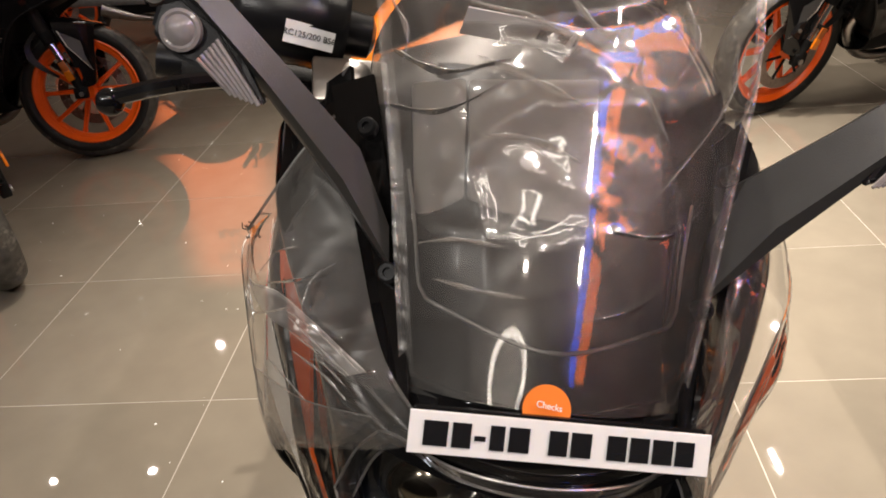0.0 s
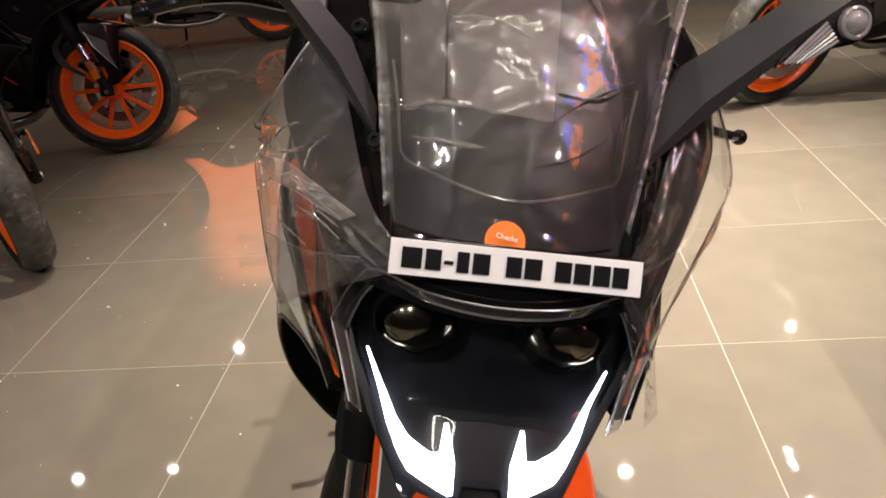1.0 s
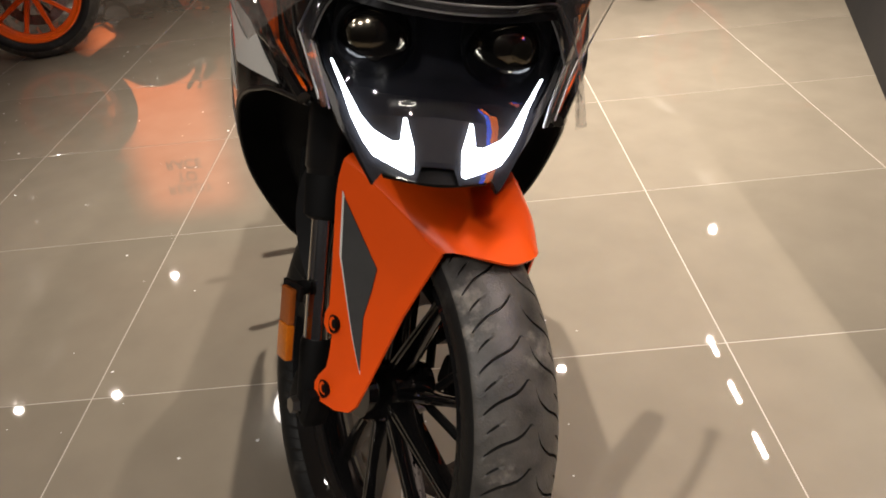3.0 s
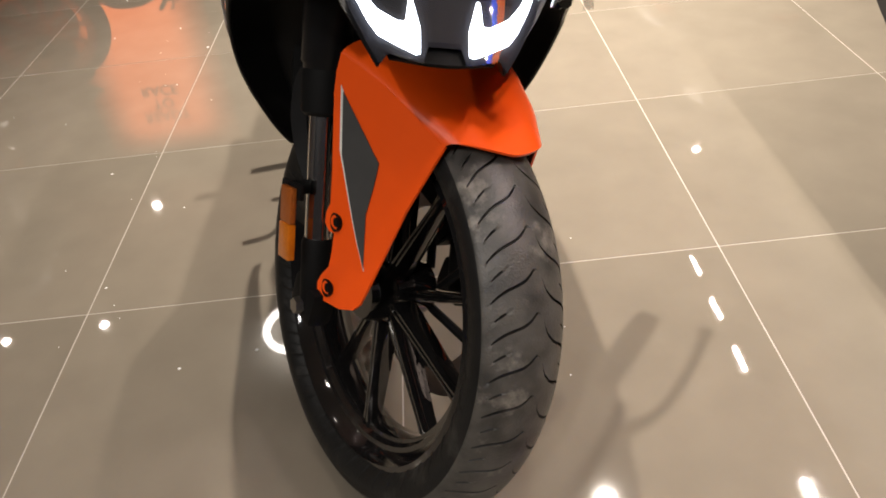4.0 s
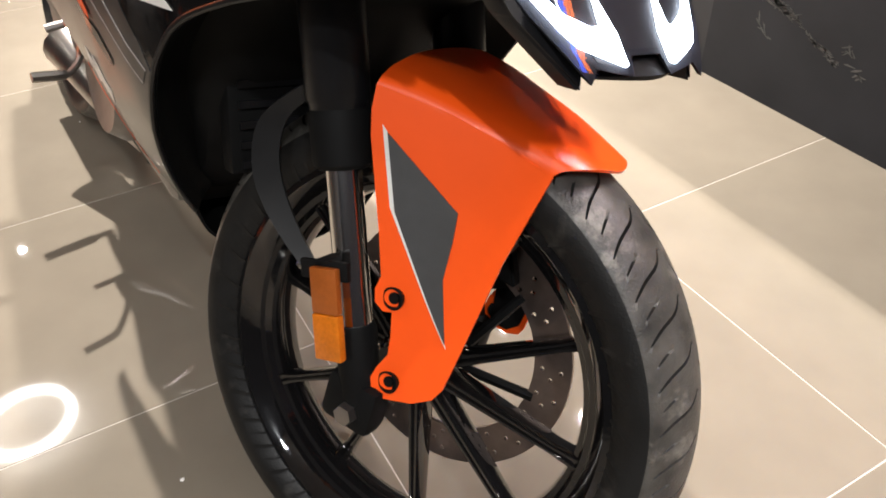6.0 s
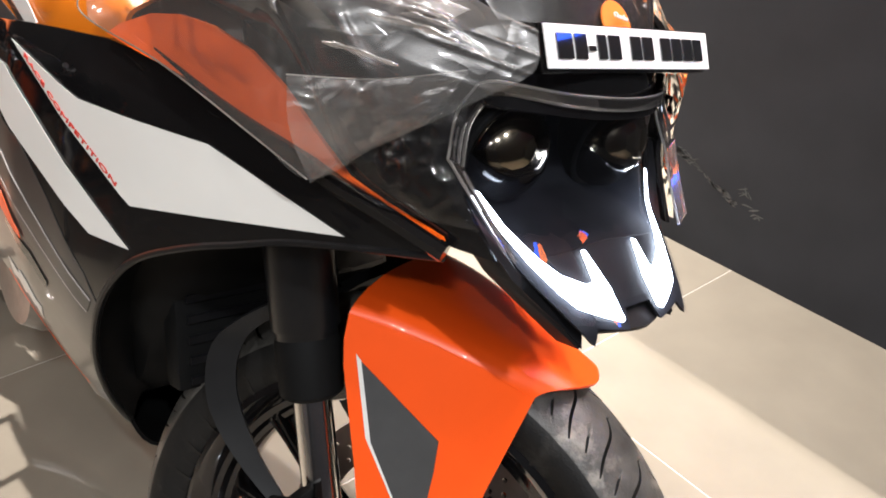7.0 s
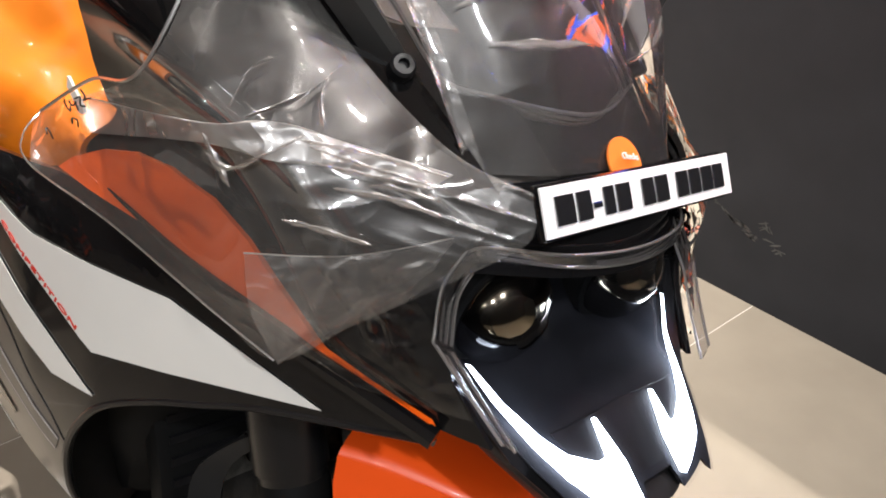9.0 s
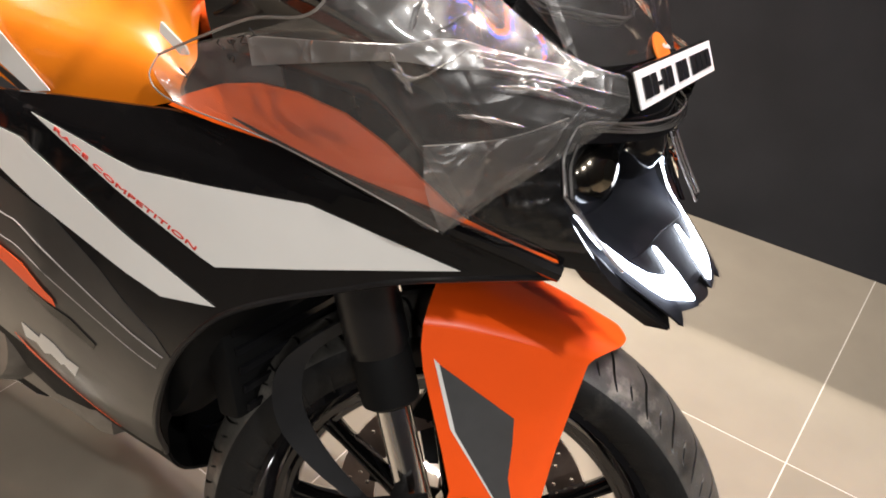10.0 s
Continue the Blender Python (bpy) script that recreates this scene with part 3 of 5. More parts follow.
        part("carrier_arm", tube([Vector((disc_side * 0.05, 0, 0)) + d * 0.03, Vector((disc_side * (half + 0.006), 0, 0)) + e * (disc_r - 0.036)], 0.006, 6), M_DEEP, hub, xf=at)
    return hub


def side_x(y, z):
    """Half width of the fairing at a station and height."""
    ys = (-0.2165, -0.097, -0.036, 0.075, 0.15, 0.233, 0.333, 0.583, 1.0)
    xs = (0.06, 0.1135, 0.1415, 0.1815, 0.2045, 0.222, 0.234, 0.236, 0.2)
    w = float(np.interp(y, ys, xs))
    if z < 0.6075:
        w -= 1.2 * (0.6075 - z) ** 2
    if z > 0.7375:
        w -= 0.3 * (z - 0.7375)
    return w


def flank(sign, lift=0.0):
    return lambda y, z: Vector((sign * (side_x(y, z) + lift), y, z))


PANEL = [(0.62, 0.735), (0.50, 0.740), (0.365, 0.746), (0.299, 0.756), (0.241, 0.763), (0.191, 0.768), (0.143, 0.767), (0.099, 0.759), (0.054, 0.745), (0.012, 0.733),
         (-0.047, 0.718), (-0.093, 0.709), (-0.097, 0.704), (-0.068, 0.697), (-0.039, 0.690), (0.007, 0.676), (0.047, 0.659), (0.090, 0.640), (0.137, 0.613), (0.169, 0.581),
         (0.199, 0.538), (0.233, 0.470), (0.266, 0.405), (0.291, 0.350), (0.310, 0.322), (0.352, 0.355), (0.430, 0.440), (0.52, 0.47), (0.62, 0.50)]
GREYZONE = [(0.60, 0.60), (0.45, 0.643), (0.380, 0.665), (0.316, 0.651), (0.262, 0.615), (0.208, 0.567), (0.195, 0.545), (0.215, 0.508), (0.233, 0.473), (0.266, 0.408), (0.291, 0.353), (0.310, 0.326),
            (0.351, 0.358), (0.429, 0.442), (0.52, 0.473), (0.60, 0.50)]
WHITE_A = [(0.321, 0.738), (0.212, 0.717), (0.073, 0.724), (-0.037, 0.6965), (0.145, 0.653), (0.157, 0.658)]
WHITE_B = [(0.52, 0.720), (0.40, 0.714), (0.339, 0.712), (0.1455, 0.6165), (0.197, 0.610), (0.378, 0.675), (0.52, 0.685)]
STRIPE = [(0.52, 0.650), (0.392, 0.630), (0.345, 0.620), (0.203, 0.544), (0.213, 0.528), (0.350, 0.595), (0.398, 0.605), (0.52, 0.626)]
ORANGE_LINE = [(0.50, 0.610), (0.395, 0.593), (0.363, 0.586), (0.325, 0.561), (0.324, 0.553), (0.355, 0.561), (0.400, 0.577), (0.50, 0.588)]
SLIT = [(0.362, 0.560), (0.309, 0.545), (0.284, 0.525), (0.289, 0.517), (0.323, 0.536), (0.366, 0.553)]
LOW_LINE = [(0.438, 0.466), (0.405, 0.426), (0.346, 0.358), (0.354, 0.3585), (0.395, 0.403), (0.432, 0.4435)]
EMBLEM = [(0.405, 0.497), (0.382, 0.487), (0.372, 0.498), (0.355, 0.492), (0.344, 0.478), (0.328, 0.474), (0.349, 0.449), (0.358, 0.462), (0.366, 0.456), (0.376, 0.467), (0.392, 0.459), (0.396, 0.473), (0.415, 0.471)]
UPPER_O = [(0.190, 0.772), (0.099, 0.762), (0.013, 0.737), (-0.099, 0.7128), (-0.096, 0.7178), (-0.060, 0.7280), (-0.035, 0.737), (-0.002, 0.757), (0.030, 0.777), (0.060, 0.791), (0.095, 0.799), (0.125, 0.800), (0.150, 0.795), (0.178, 0.782)]


def fork_line(z):
    return 0.084 + 0.40 * (z - 0.498)


def skirt_x(y, z):
    return 0.112 + 0.3 * y - 0.09 * (z - 0.4) - 2 * max(0.0, -y - 0.02) ** 2


def fender_bm():
    """Front fender: crowned top over the tyre and a pointed skirt down each side."""
    bm = bmesh.new()
    edge_y = (-0.088, -0.045, 0.0, 0.035, 0.066)
    edge_z = (0.549, 0.562, 0.570, 0.574, 0.574)
    rows = []
    for y, z in zip(edge_y, edge_z):
        hw = skirt_x(y, z)
        k = (0.066 - y) / 0.154
        fwd = 0.038 * max(0.0, k - 0.45) / 0.55
        crown = 0.032 - 0.010 * k
        row = []
        for u in (-1, -0.985, -0.93, -0.8, -0.5, 0, 0.5, 0.8, 0.93, 0.985, 1):
            lift = crown * (1 - abs(u) ** 2.4) ** 0.55
            row.append((hw * u, y - fwd * (1 - abs(u) ** 2.2), z + lift - 0.008 * k * (1 - abs(u))))
        rows.append(row)
    sheet(rows, 61, 18, 0.003, bm)
    outline = [(0.066, 0.576), (0.064, 0.555), (0.058, 0.533), (0.026, 0.453), (0.013, 0.417), (0.0145, 0.404), (0.011, 0.392), (0.002, 0.386), (-0.006, 0.388), (-0.012, 0.365), (-0.015, 0.347),
               (-0.009, 0.331), (-0.007, 0.318), (-0.011, 0.307), (-0.020, 0.302), (-0.048, 0.308), (-0.064, 0.318), (-0.069, 0.330), (-0.071, 0.358), (-0.077, 0.464), (-0.088, 0.549), (-0.045, 0.565), (0.0, 0.573)]
    for s in (-1, 1):
        skin(outline, lambda y, z: Vector((s * skirt_x(y, z), y, z)), 0.003, 0.015, bm, way=Vector((-s, 0, 0)))
    return bm


def front_end(bike, xf, fender_mat, rim_mat, detail=True):
    """All that turns with the bars: wheel, fork, fender, reflector."""
    wheel(bike, "front_wheel", AXLE, 0.291, 0.056, rim_mat, xf, 900 if detail else 160, detail, 1)
    for s in (-1, 1):
        x = 0.11 * s

        def pt(z, dx=0.0, dy=0.0):
            return (x + dx, fork_line(z) + dy, z)
        leg = part("fork_leg", tube([pt(0.50), pt(0.545), pt(0.548), pt(0.74)], [0.026, 0.0265, 0.029, 0.029], 24), M_SATIN, bike, xf=xf)
        part("dust_cap", tube([pt(0.492), pt(0.496), pt(0.535), pt(0.545)], [0.022, 0.027, 0.028, 0.025], 24), M_DEEP, leg, xf=xf)
        part("stanchion", tube([pt(0.34), pt(0.50)], 0.0165, 24), M_CHROME, leg, "bright chrome fork stanchion", xf=xf)
        bm = tube([pt(0.262), pt(0.272), pt(0.352), pt(0.358)], [0.015, 0.019, 0.020, 0.018], 20)
        box(0.034, 0.058, 0.052, (x, 0.004, 0.284), 0.010, bm=bm)
        part("fork_lower", bm, M_DEEP, leg, xf=xf)
        part("axle_nut", lathe([(-0.009, 0.008), (-0.009, 0.010), (0.006, 0.012), (0.006, 0.006)], 6), M_STEEL, leg, xf=xf @ Matrix.Translation((x + 0.018 * s, 0.0, 0.278)))
        tilt = pose(0, 0, 0, -21, 0, 0)
        part("reflector_bracket", box(0.006, 0.052, 0.018, (x + 0.034 * s, 0.052, 0.412), 0.002, tilt, bm=box(0.03, 0.012, 0.016, (x + 0.022 * s, 0.056, 0.412), 0.002, tilt)), M_DEEP, leg, xf=xf)
        mount = pose(x + 0.041 * s, 0.034, 0.378, -21, 0, 0)
        # amber in two tones: the upper half's shade is put into its colour
        refl = part("reflector", tf(box(0.009, 0.029, 0.043, (0, 0, -0.0215), 0.002), mount), M_AMBER, leg, "amber plastic side reflector", xf=xf)
        part("reflector_top", tf(box(0.0075, 0.029, 0.042, (0, 0, 0.0215), 0.002), mount), M_AMBERSHADE, refl, "upper half in a darker, shaded amber", xf=xf)
    # brake caliper over the disc, with two bolts
    body = [(0.052, 0.322), (0.078, 0.396), (0.060, 0.446), (0.012, 0.456), (-0.040, 0.430), (-0.058, 0.392), (-0.030, 0.366), (0.010, 0.356), (0.030, 0.326)]
    caliper = part("brake_caliper", prism([(0.068, y, z) for y, z in body], (0.040, 0, 0), 0.004), M_SATIN, bike, "black brake caliper", 30, xf)
    part("inner_half", prism([(0.040, y, z) for y, z in body[1:6]], (0.018, 0, 0), 0.003), M_DEEP, caliper, smooth=30, xf=xf)
    for y, z in ((0.050, 0.415), (-0.030, 0.405)):
        part("bolt", lathe([(-0.002, 0.008), (0.005, 0.008), (0.006, 0.006), (0.006, 0.001)], 12), M_STEEL, caliper, xf=xf @ Matrix.Translation((0.108, y, z)))
    # triple clamp
    bm = box(0.27, 0.055, 0.03, (0, fork_line(0.66) - 0.01, 0.66), 0.010)
    part("lower_clamp", bm, M_DEEP, bike, xf=xf)
    # inner mudguard strip behind the legs
    for s in (-1, 1):
        inner = [(s * 0.074, 0.085, 0.362), (s * 0.078, 0.125, 0.405), (s * 0.08, 0.157, 0.455), (s * 0.08, 0.162, 0.500), (s * 0.08, 0.140, 0.535), (s * 0.08, 0.09, 0.57)]
        outer = [(s * 0.084, 0.094, 0.352), (s * 0.092, 0.150, 0.390), (s * 0.094, 0.190, 0.430), (s * 0.094, 0.201, 0.480), (s * 0.092, 0.180, 0.520), (s * 0.09, 0.12, 0.575)]
        inner = [tuple(Vector(p).lerp(Vector(q), 0.33)) for p, q in zip(inner, outer)]
        part("mudguard_strip", sheet([inner, outer], 20, 5, 0.004), M_STRIPGREY, bike, "dark grey curved mudguard strip", xf=xf)
    fender = part("front_fender", fender_bm(), fender_mat, bike, "smooth orange plastic front fender with dark grey decal" if detail else "", 50, xf)
    for s in (-1, 1):
        def on(y, z, lift=0.0012):
            return Vector((s * (skirt_x(y, z) + lift), y, z))
        part("decal", skin([(0.045, 0.541), (-0.031, 0.496), (-0.035, 0.470), (-0.038, 0.435), (-0.058, 0.376), (0.019, 0.478)], lambda y, z: on(y, z, 0.0016), 0.0006, 0.015, way=Vector((-s, 0, 0))), M_GREYTRIM, fender, "dark grey decal", xf=xf)
        part("decal_edge", skin([(0.051, 0.546), (0.045, 0.541), (0.019, 0.478), (-0.058, 0.376), (-0.060, 0.372), (0.024, 0.480)], on, 0.0006, 0.015, way=Vector((-s, 0, 0))), M_WHITE, fender, "white decal edge", xf=xf)
        # black sheet added inside the skirt to darken it and hide its orange
        part("skirt_liner", skin([(0.056, 0.560), (0.022, 0.455), (0.008, 0.412), (-0.012, 0.372), (-0.018, 0.345), (-0.022, 0.308), (-0.048, 0.314), (-0.062, 0.330), (-0.066, 0.358), (-0.072, 0.464), (-0.080, 0.542)], lambda y, z: on(y, z, -0.0050), 0.001, 0.03, way=Vector((-s, 0, 0))), M_DEEP, fender, "matt black sheet inside the skirt", xf=xf)
        for hy, hz in ((-0.004, 0.402), (-0.024, 0.322)):
            bm = lathe([(-0.004, 0.0095), (0.0018, 0.0110), (0.0022, 0.0092), (-0.002, 0.0082), (-0.0022, 0.0058), (0.0006, 0.0052), (0.0006, 0.0005)], 18)
            part("bolt_recess", bm, M_DEEP, fender, xf=xf @ Matrix.Translation((s * (skirt_x(hy, hz) + 0.001), hy, hz)) @ (pose(0, 0, 0, 0, 0, 0) if s > 0 else pose(0, 0, 0, 0, 180, 0)))
    return fender


def head_y(x, z):
    """The headlamp's swept face."""
    c = float(np.interp(z, (0.64, 0.665, 0.675, 0.717, 0.745, 0.80, 0.86), (-0.172, -0.170, -0.160, -0.112, -0.098, -0.088, -0.088)))
    return c + 3.9 * max(0.0, abs(x) - 0.02) ** 2


def head(lift=0.0):
    return lambda x, z: Vector((x, head_y(x, z) - lift, z))


FACE = Matrix.Translation((0, -0.0165, 0.0075))


def headlamp(bike):
    outline = [(-0.094, 0.797), (-0.05, 0.794), (0, 0.793), (0.05, 0.794), (0.094, 0.797), (0.113, 0.757), (0.100, 0.728), (0.078, 0.693), (0.053, 0.664), (0.046, 0.672), (0.018, 0.668),
               (0.014, 0.678), (-0.014, 0.678), (-0.018, 0.668), (-0.046, 0.672), (-0.053, 0.664), (-0.078, 0.693), (-0.100, 0.728), (-0.113, 0.757)]
    edges = list(zip(outline, outline[1:] + outline[:1]))

    def inset(x, z):
        best = 1.0
        for (ax, az), (bx, bz) in edges:
            k = max(0.0, min(1.0, ((x - ax) * (bx - ax) + (z - az) * (bz - az)) / ((bx - ax) ** 2 + (bz - az) ** 2)))
            best = min(best, math.hypot(x - ax - k * (bx - ax), z - az - k * (bz - az)))
        return best

    def bowl(x, z):
        """Black reflector bowl, deep behind the lenses and shallow at the chin."""
        k = min(1.0, max(0.0, (z - 0.703) / 0.022))
        deep = 0.004 + 0.046 * k * k * (3 - 2 * k)
        return Vector((x, head_y(x, z) + 0.002 + deep * min(1.0, inset(x, z) / 0.011), z))
    lamp = part("headlight", skin(outline, bowl, 0.004, 0.007, way=Vector((0, 1, 0))), M_BOWL, bike, "gloss black twin headlight with lit white running lights", 50, FACE)
    part("cover", skin(outline, head(), 0.0, 0.010), M_COVER, lamp, "clear headlight cover", 60, FACE)
    led = [(-0.0945, 0.7375), (-0.0851, 0.7204), (-0.0736, 0.7011), (-0.063, 0.6885), (-0.0545, 0.6815), (-0.0238, 0.6731), (-0.0204, 0.674), (-0.0204, 0.6885), (-0.0274, 0.7064), (-0.0300, 0.7062), (-0.0322, 0.6918), (-0.0388, 0.6912), (-0.0560, 0.6965), (-0.0670, 0.7046), (-0.0802, 0.7196), (-0.0925, 0.7372)]
    for s in (1, -1):
        part("running_light", skin([(x * s, z) for x, z in led], head(-0.0006), 0.002, 0.010, way=Vector((0, 1, 0))), M_LED, lamp, "lit white running light strip", xf=FACE)
        seat = FACE @ Matrix.Translation((0.0575 * s, -0.061, 0.7555)) @ pose(0, 0, 0, 12, 0, 0) @ pose(0, 0, 0, 0, 0, -90)
        dome = [(-0.004, 0.0330), (0.0030, 0.0330)] + [(0.0030 + 0.0250 * math.sin(radians(a)), 0.0330 * math.cos(radians(a))) for a in (16, 32, 48, 62, 74, 84, 89.5)]
        lens = part("projector_lens", lathe(dome, 48), M_PROJ, lamp, "round glass projector lens", 80, seat)
        # dark cap added over the lens's lower half, for its dark reflection
        bm = bmesh.new()
        rings = [[bm.verts.new((x + 0.0006, r * 1.01 * math.cos(a), r * 1.01 * math.sin(a))) for a in [radians(first + (540 - 2 * first) * k / 20) for k in range(21)]] for (x, r), first in zip(dome[1:7], (176, 178, 181, 186, 194, 205))]
        for ra, rb in zip(rings, rings[1:]):
            for k in range(20):
                bm.faces.new((ra[k], ra[k + 1], rb[k + 1], rb[k]))
        part("cutoff_shield", bm, M_LENSCAP, lens, "dark cap over the lower lens", 60, seat)
        bm = lathe([(-0.030, 0.0367), (0.002, 0.0372), (0.0030, 0.0360), (0.0036, 0.0345), (0.0034, 0.0335), (-0.030, 0.0335)], 40, True)
        part("lens_bezel", bm, M_DEEP, lamp, xf=seat)
    chin = [(-0.060, 0.7045), (-0.030, 0.7075), (0, 0.7085), (0.030, 0.7075), (0.060, 0.7045), (0.050, 0.690), (0.044, 0.675), (0.016, 0.671), (0.013, 0.680), (-0.013, 0.680), (-0.016, 0.671), (-0.044, 0.675), (-0.050, 0.690)]
    part("chin_panel", skin(chin, head(-0.0030), 0.001, 0.010, way=Vector((0, 1, 0))), M_CHIN, lamp, "dark grey chin panel", xf=FACE)
    # brow over the lenses
    brow = [[(-0.096, -0.068, 0.799), (-0.05, -0.094, 0.797), (0, -0.102, 0.796), (0.05, -0.094, 0.797), (0.096, -0.068, 0.799)],
            [(-0.098, -0.073, 0.790), (-0.05, -0.097, 0.788), (0, -0.105, 0.787), (0.05, -0.097, 0.788), (0.098, -0.073, 0.790)]]
    part("brow", sheet(brow, 24, 4, 0.006), M_BLACK, lamp, xf=FACE)
    # chin fins and keel
    for s in (-1, 1):
        fin = [(s * 0.118, -0.068, 0.757), (s * 0.106, -0.086, 0.726), (s * 0.084, -0.112, 0.690), (s * 0.053, -0.158, 0.656), (s * 0.050, -0.152, 0.668), (s * 0.078, -0.110, 0.698), (s * 0.100, -0.080, 0.732), (s * 0.110, -0.064, 0.757)]
        part("chin_fin", prism(fin, (0, 0.022, -0.004), 0.002), M_SATIN, lamp, xf=FACE)
    keel = [[(-0.045, -0.150, 0.664), (0, -0.166, 0.668), (0.045, -0.150, 0.664)], [(-0.07, -0.09, 0.702), (0, -0.09, 0.698), (0.07, -0.09, 0.702)], [(-0.085, 0.0, 0.705), (0, 0.0, 0.70), (0.085, 0.0, 0.705)]]
    part("keel", sheet(keel, 12, 12, 0.004), M_DEEP, lamp, xf=FACE)
    # clear trim round the lamp
    trim = [(-0.098, -0.119, 0.712), (-0.108, -0.098, 0.735), (-0.118, -0.080, 0.757), (-0.108, -0.070, 0.780), (-0.096, -0.070, 0.7975), (-0.085, -0.077, 0.8005), (-0.05, -0.099, 0.799), (0, -0.107, 0.798)]
    trim = trim + [(-x, y, z) for x, y, z in trim[-2::-1]]
    sharp = [trim[0]]
    for p, q, r in zip(trim, trim[1:], trim[2:]):
        corner_here = abs(q[0]) > 0.11 and q[2] > 0.75 and q[2] < 0.77 or q[2] > 0.797 and abs(q[0]) > 0.09
        sharp += [tuple(Vector(q).lerp(Vector(p), 0.12)), q, tuple(Vector(q).lerp(Vector(r), 0.12))] if corner_here else [q]
    trim = sharp + [trim[-1]]
    outer = [Vector((x * 1.04, y + 0.001, z + 0.003)) for x, y, z in trim]
    inner = [Vector((x * 0.945, y - 0.001, z - 0.004)) for x, y, z in trim]
    strip = part("clear_trim", sheet([inner, outer], 150, 4, 0.002), M_SCREEN, lamp, "clear acrylic trim strip", xf=FACE)
    for edge in (inner, outer):
        part("trim_edge", tube(spline(edge, 150), 0.0010, 6), M_CLEARTRIM, strip, xf=FACE)
    return lamp


def plain_bars(parent, spans, height, material, xf):
    """Thick vinyl bars, slightly pillowed."""
    for a, b in spans:
        rows = [[(a + (b - a) * u, -0.0005 - 0.0002 * (1 - (2 * v - 1) ** 2) - 0.0002 * (1 - v), height * (v - 0.5)) for u in (0, 0.25, 0.5, 0.75, 1)] for v in (0, 0.25, 0.5, 0.75, 1)]
        part("bar", sheet(rows, 9, 9, 0.0006), material, parent, "black bar", 60, xf)


def motorcycle(name, m, turned, label, pal, detail=True):
    """A faired sport motorcycle: everything in its own axes, x to its left side, y to the rear."""
    bike = tagged(empty(name, m), label, "motorcycle", "motorcycles in the showroom")
    xf = steer(turned)
    front_end(bike, xf, pal["fender"], pal["rim"], detail)
    for s in (-1, 1):
        side = part("side_fairing", skin(PANEL, flank(s), 0.004, 0.022 if detail else 0.06, way=Vector((-s, 0, 0))), M_BLACK, bike, "gloss black side fairing with white and grey decals")
        part("lower_panel", skin(GREYZONE, flank(s, 0.0008), 0.0006, 0.022 if detail else 0.06, way=Vector((-s, 0, 0))), pal["lower"], side, "metallic grey lower panel")
        for nm, poly, ma, lift, lab in (("white_decal", WHITE_A, M_WHITE, 0.0012, "large white decal"), ("white_stripe", WHITE_B, M_WHITE, 0.0012, "white stripe"),
                                        ("orange_line", ORANGE_LINE, M_ORANGE, 0.0026, "thin orange line"), ("slit", SLIT, M_BLACK, 0.0020, ""),
                                        ("orange_edge", LOW_LINE, M_ORANGE, 0.0022, "thin orange line"), ("emblem", EMBLEM, M_WHITE, 0.0018, "pale emblem")):
            ma = M_BLACK if ma is M_WHITE and not detail else ma
            part(nm, skin(poly, flank(s, lift), 0.0004, 0.022, way=Vector((-s, 0, 0))), ma, side, lab)
        stripe = part("grey_stripe", skin(STRIPE, flank(s, 0.0015), 0.0003, 0.022, way=Vector((-s, 0, 0))), M_GREY, side)
        for k in (0, 1):
            pts = STRIPE[0:4] if k == 0 else STRIPE[4:8]
            part("stripe_edge", tube([flank(s, 0.0014)(y, z) for y, z in spline2(pts, 24)], 0.0006, 5), M_LINE, side, "pale grey pinstripe")
        part("orange_panel", skin(UPPER_O, flank(s, 0.003), 0.003, 0.02 if detail else 0.06, way=Vector((-s, 0, 0))), pal["panel"], bike, "bright orange tapering upper panel")
        # rolled lip along the wheel arch
        arch = [flank(s, -0.002)(y, z) for y, z in spline2(PANEL[12:25], 60)]
        part("arch_lip", tube(arch, 0.0032, 8), M_SATIN, side)
        if detail:
            # ridge under the orange wedge
            part("nose_blade", tube([flank(s, 0.004)(y, z) for y, z in spline2([(0.136, 0.774), (0.054, 0.751), (-0.004, 0.737), (-0.062, 0.721), (-0.101, 0.709)], 24)], [0.0006 + 0.0058 * min(1, k / 12) for k in range(24)], 8), M_BLACK, side)
    # dark inner shell that closes the fairing
    rows = []
    for y, top, low, w in ((-0.05, 0.71, 0.69, 0.05), (0.05, 0.735, 0.665, 0.13), (0.16, 0.755, 0.615, 0.17), (0.24, 0.755, 0.48, 0.19), (0.32, 0.755, 0.36, 0.17), (0.5, 0.75, 0.30, 0.19), (0.72, 0.74, 0.34, 0.17)):
        rows.append([(-w, y, (top + low) / 2), (-w * 0.9, y, top), (0, y, top + 0.01), (w * 0.9, y, top), (w, y, (top + low) / 2), (w * 0.7, y, low), (0, y, low - 0.004), (-w * 0.7, y, low), (-w, y, (top + low) / 2)])
    part("inner_fairing", sheet(rows, 26, 20, 0.0), M_DEEP, bike)
    # wheel well lining and belly pan
    lip = spline2(PANEL[12:25], 14)
    edge = lambda f, back: [(f * (side_x(y, z) - 0.004), y + back, z + 0.4 * back) for y, z in lip]
    part("wheel_well", sheet([edge(-1, 0.001), edge(-0.75, 0.035), edge(0, 0.055), edge(0.75, 0.035), edge(1, 0.001)], 30, 24, 0.003), M_DEEP, bike)
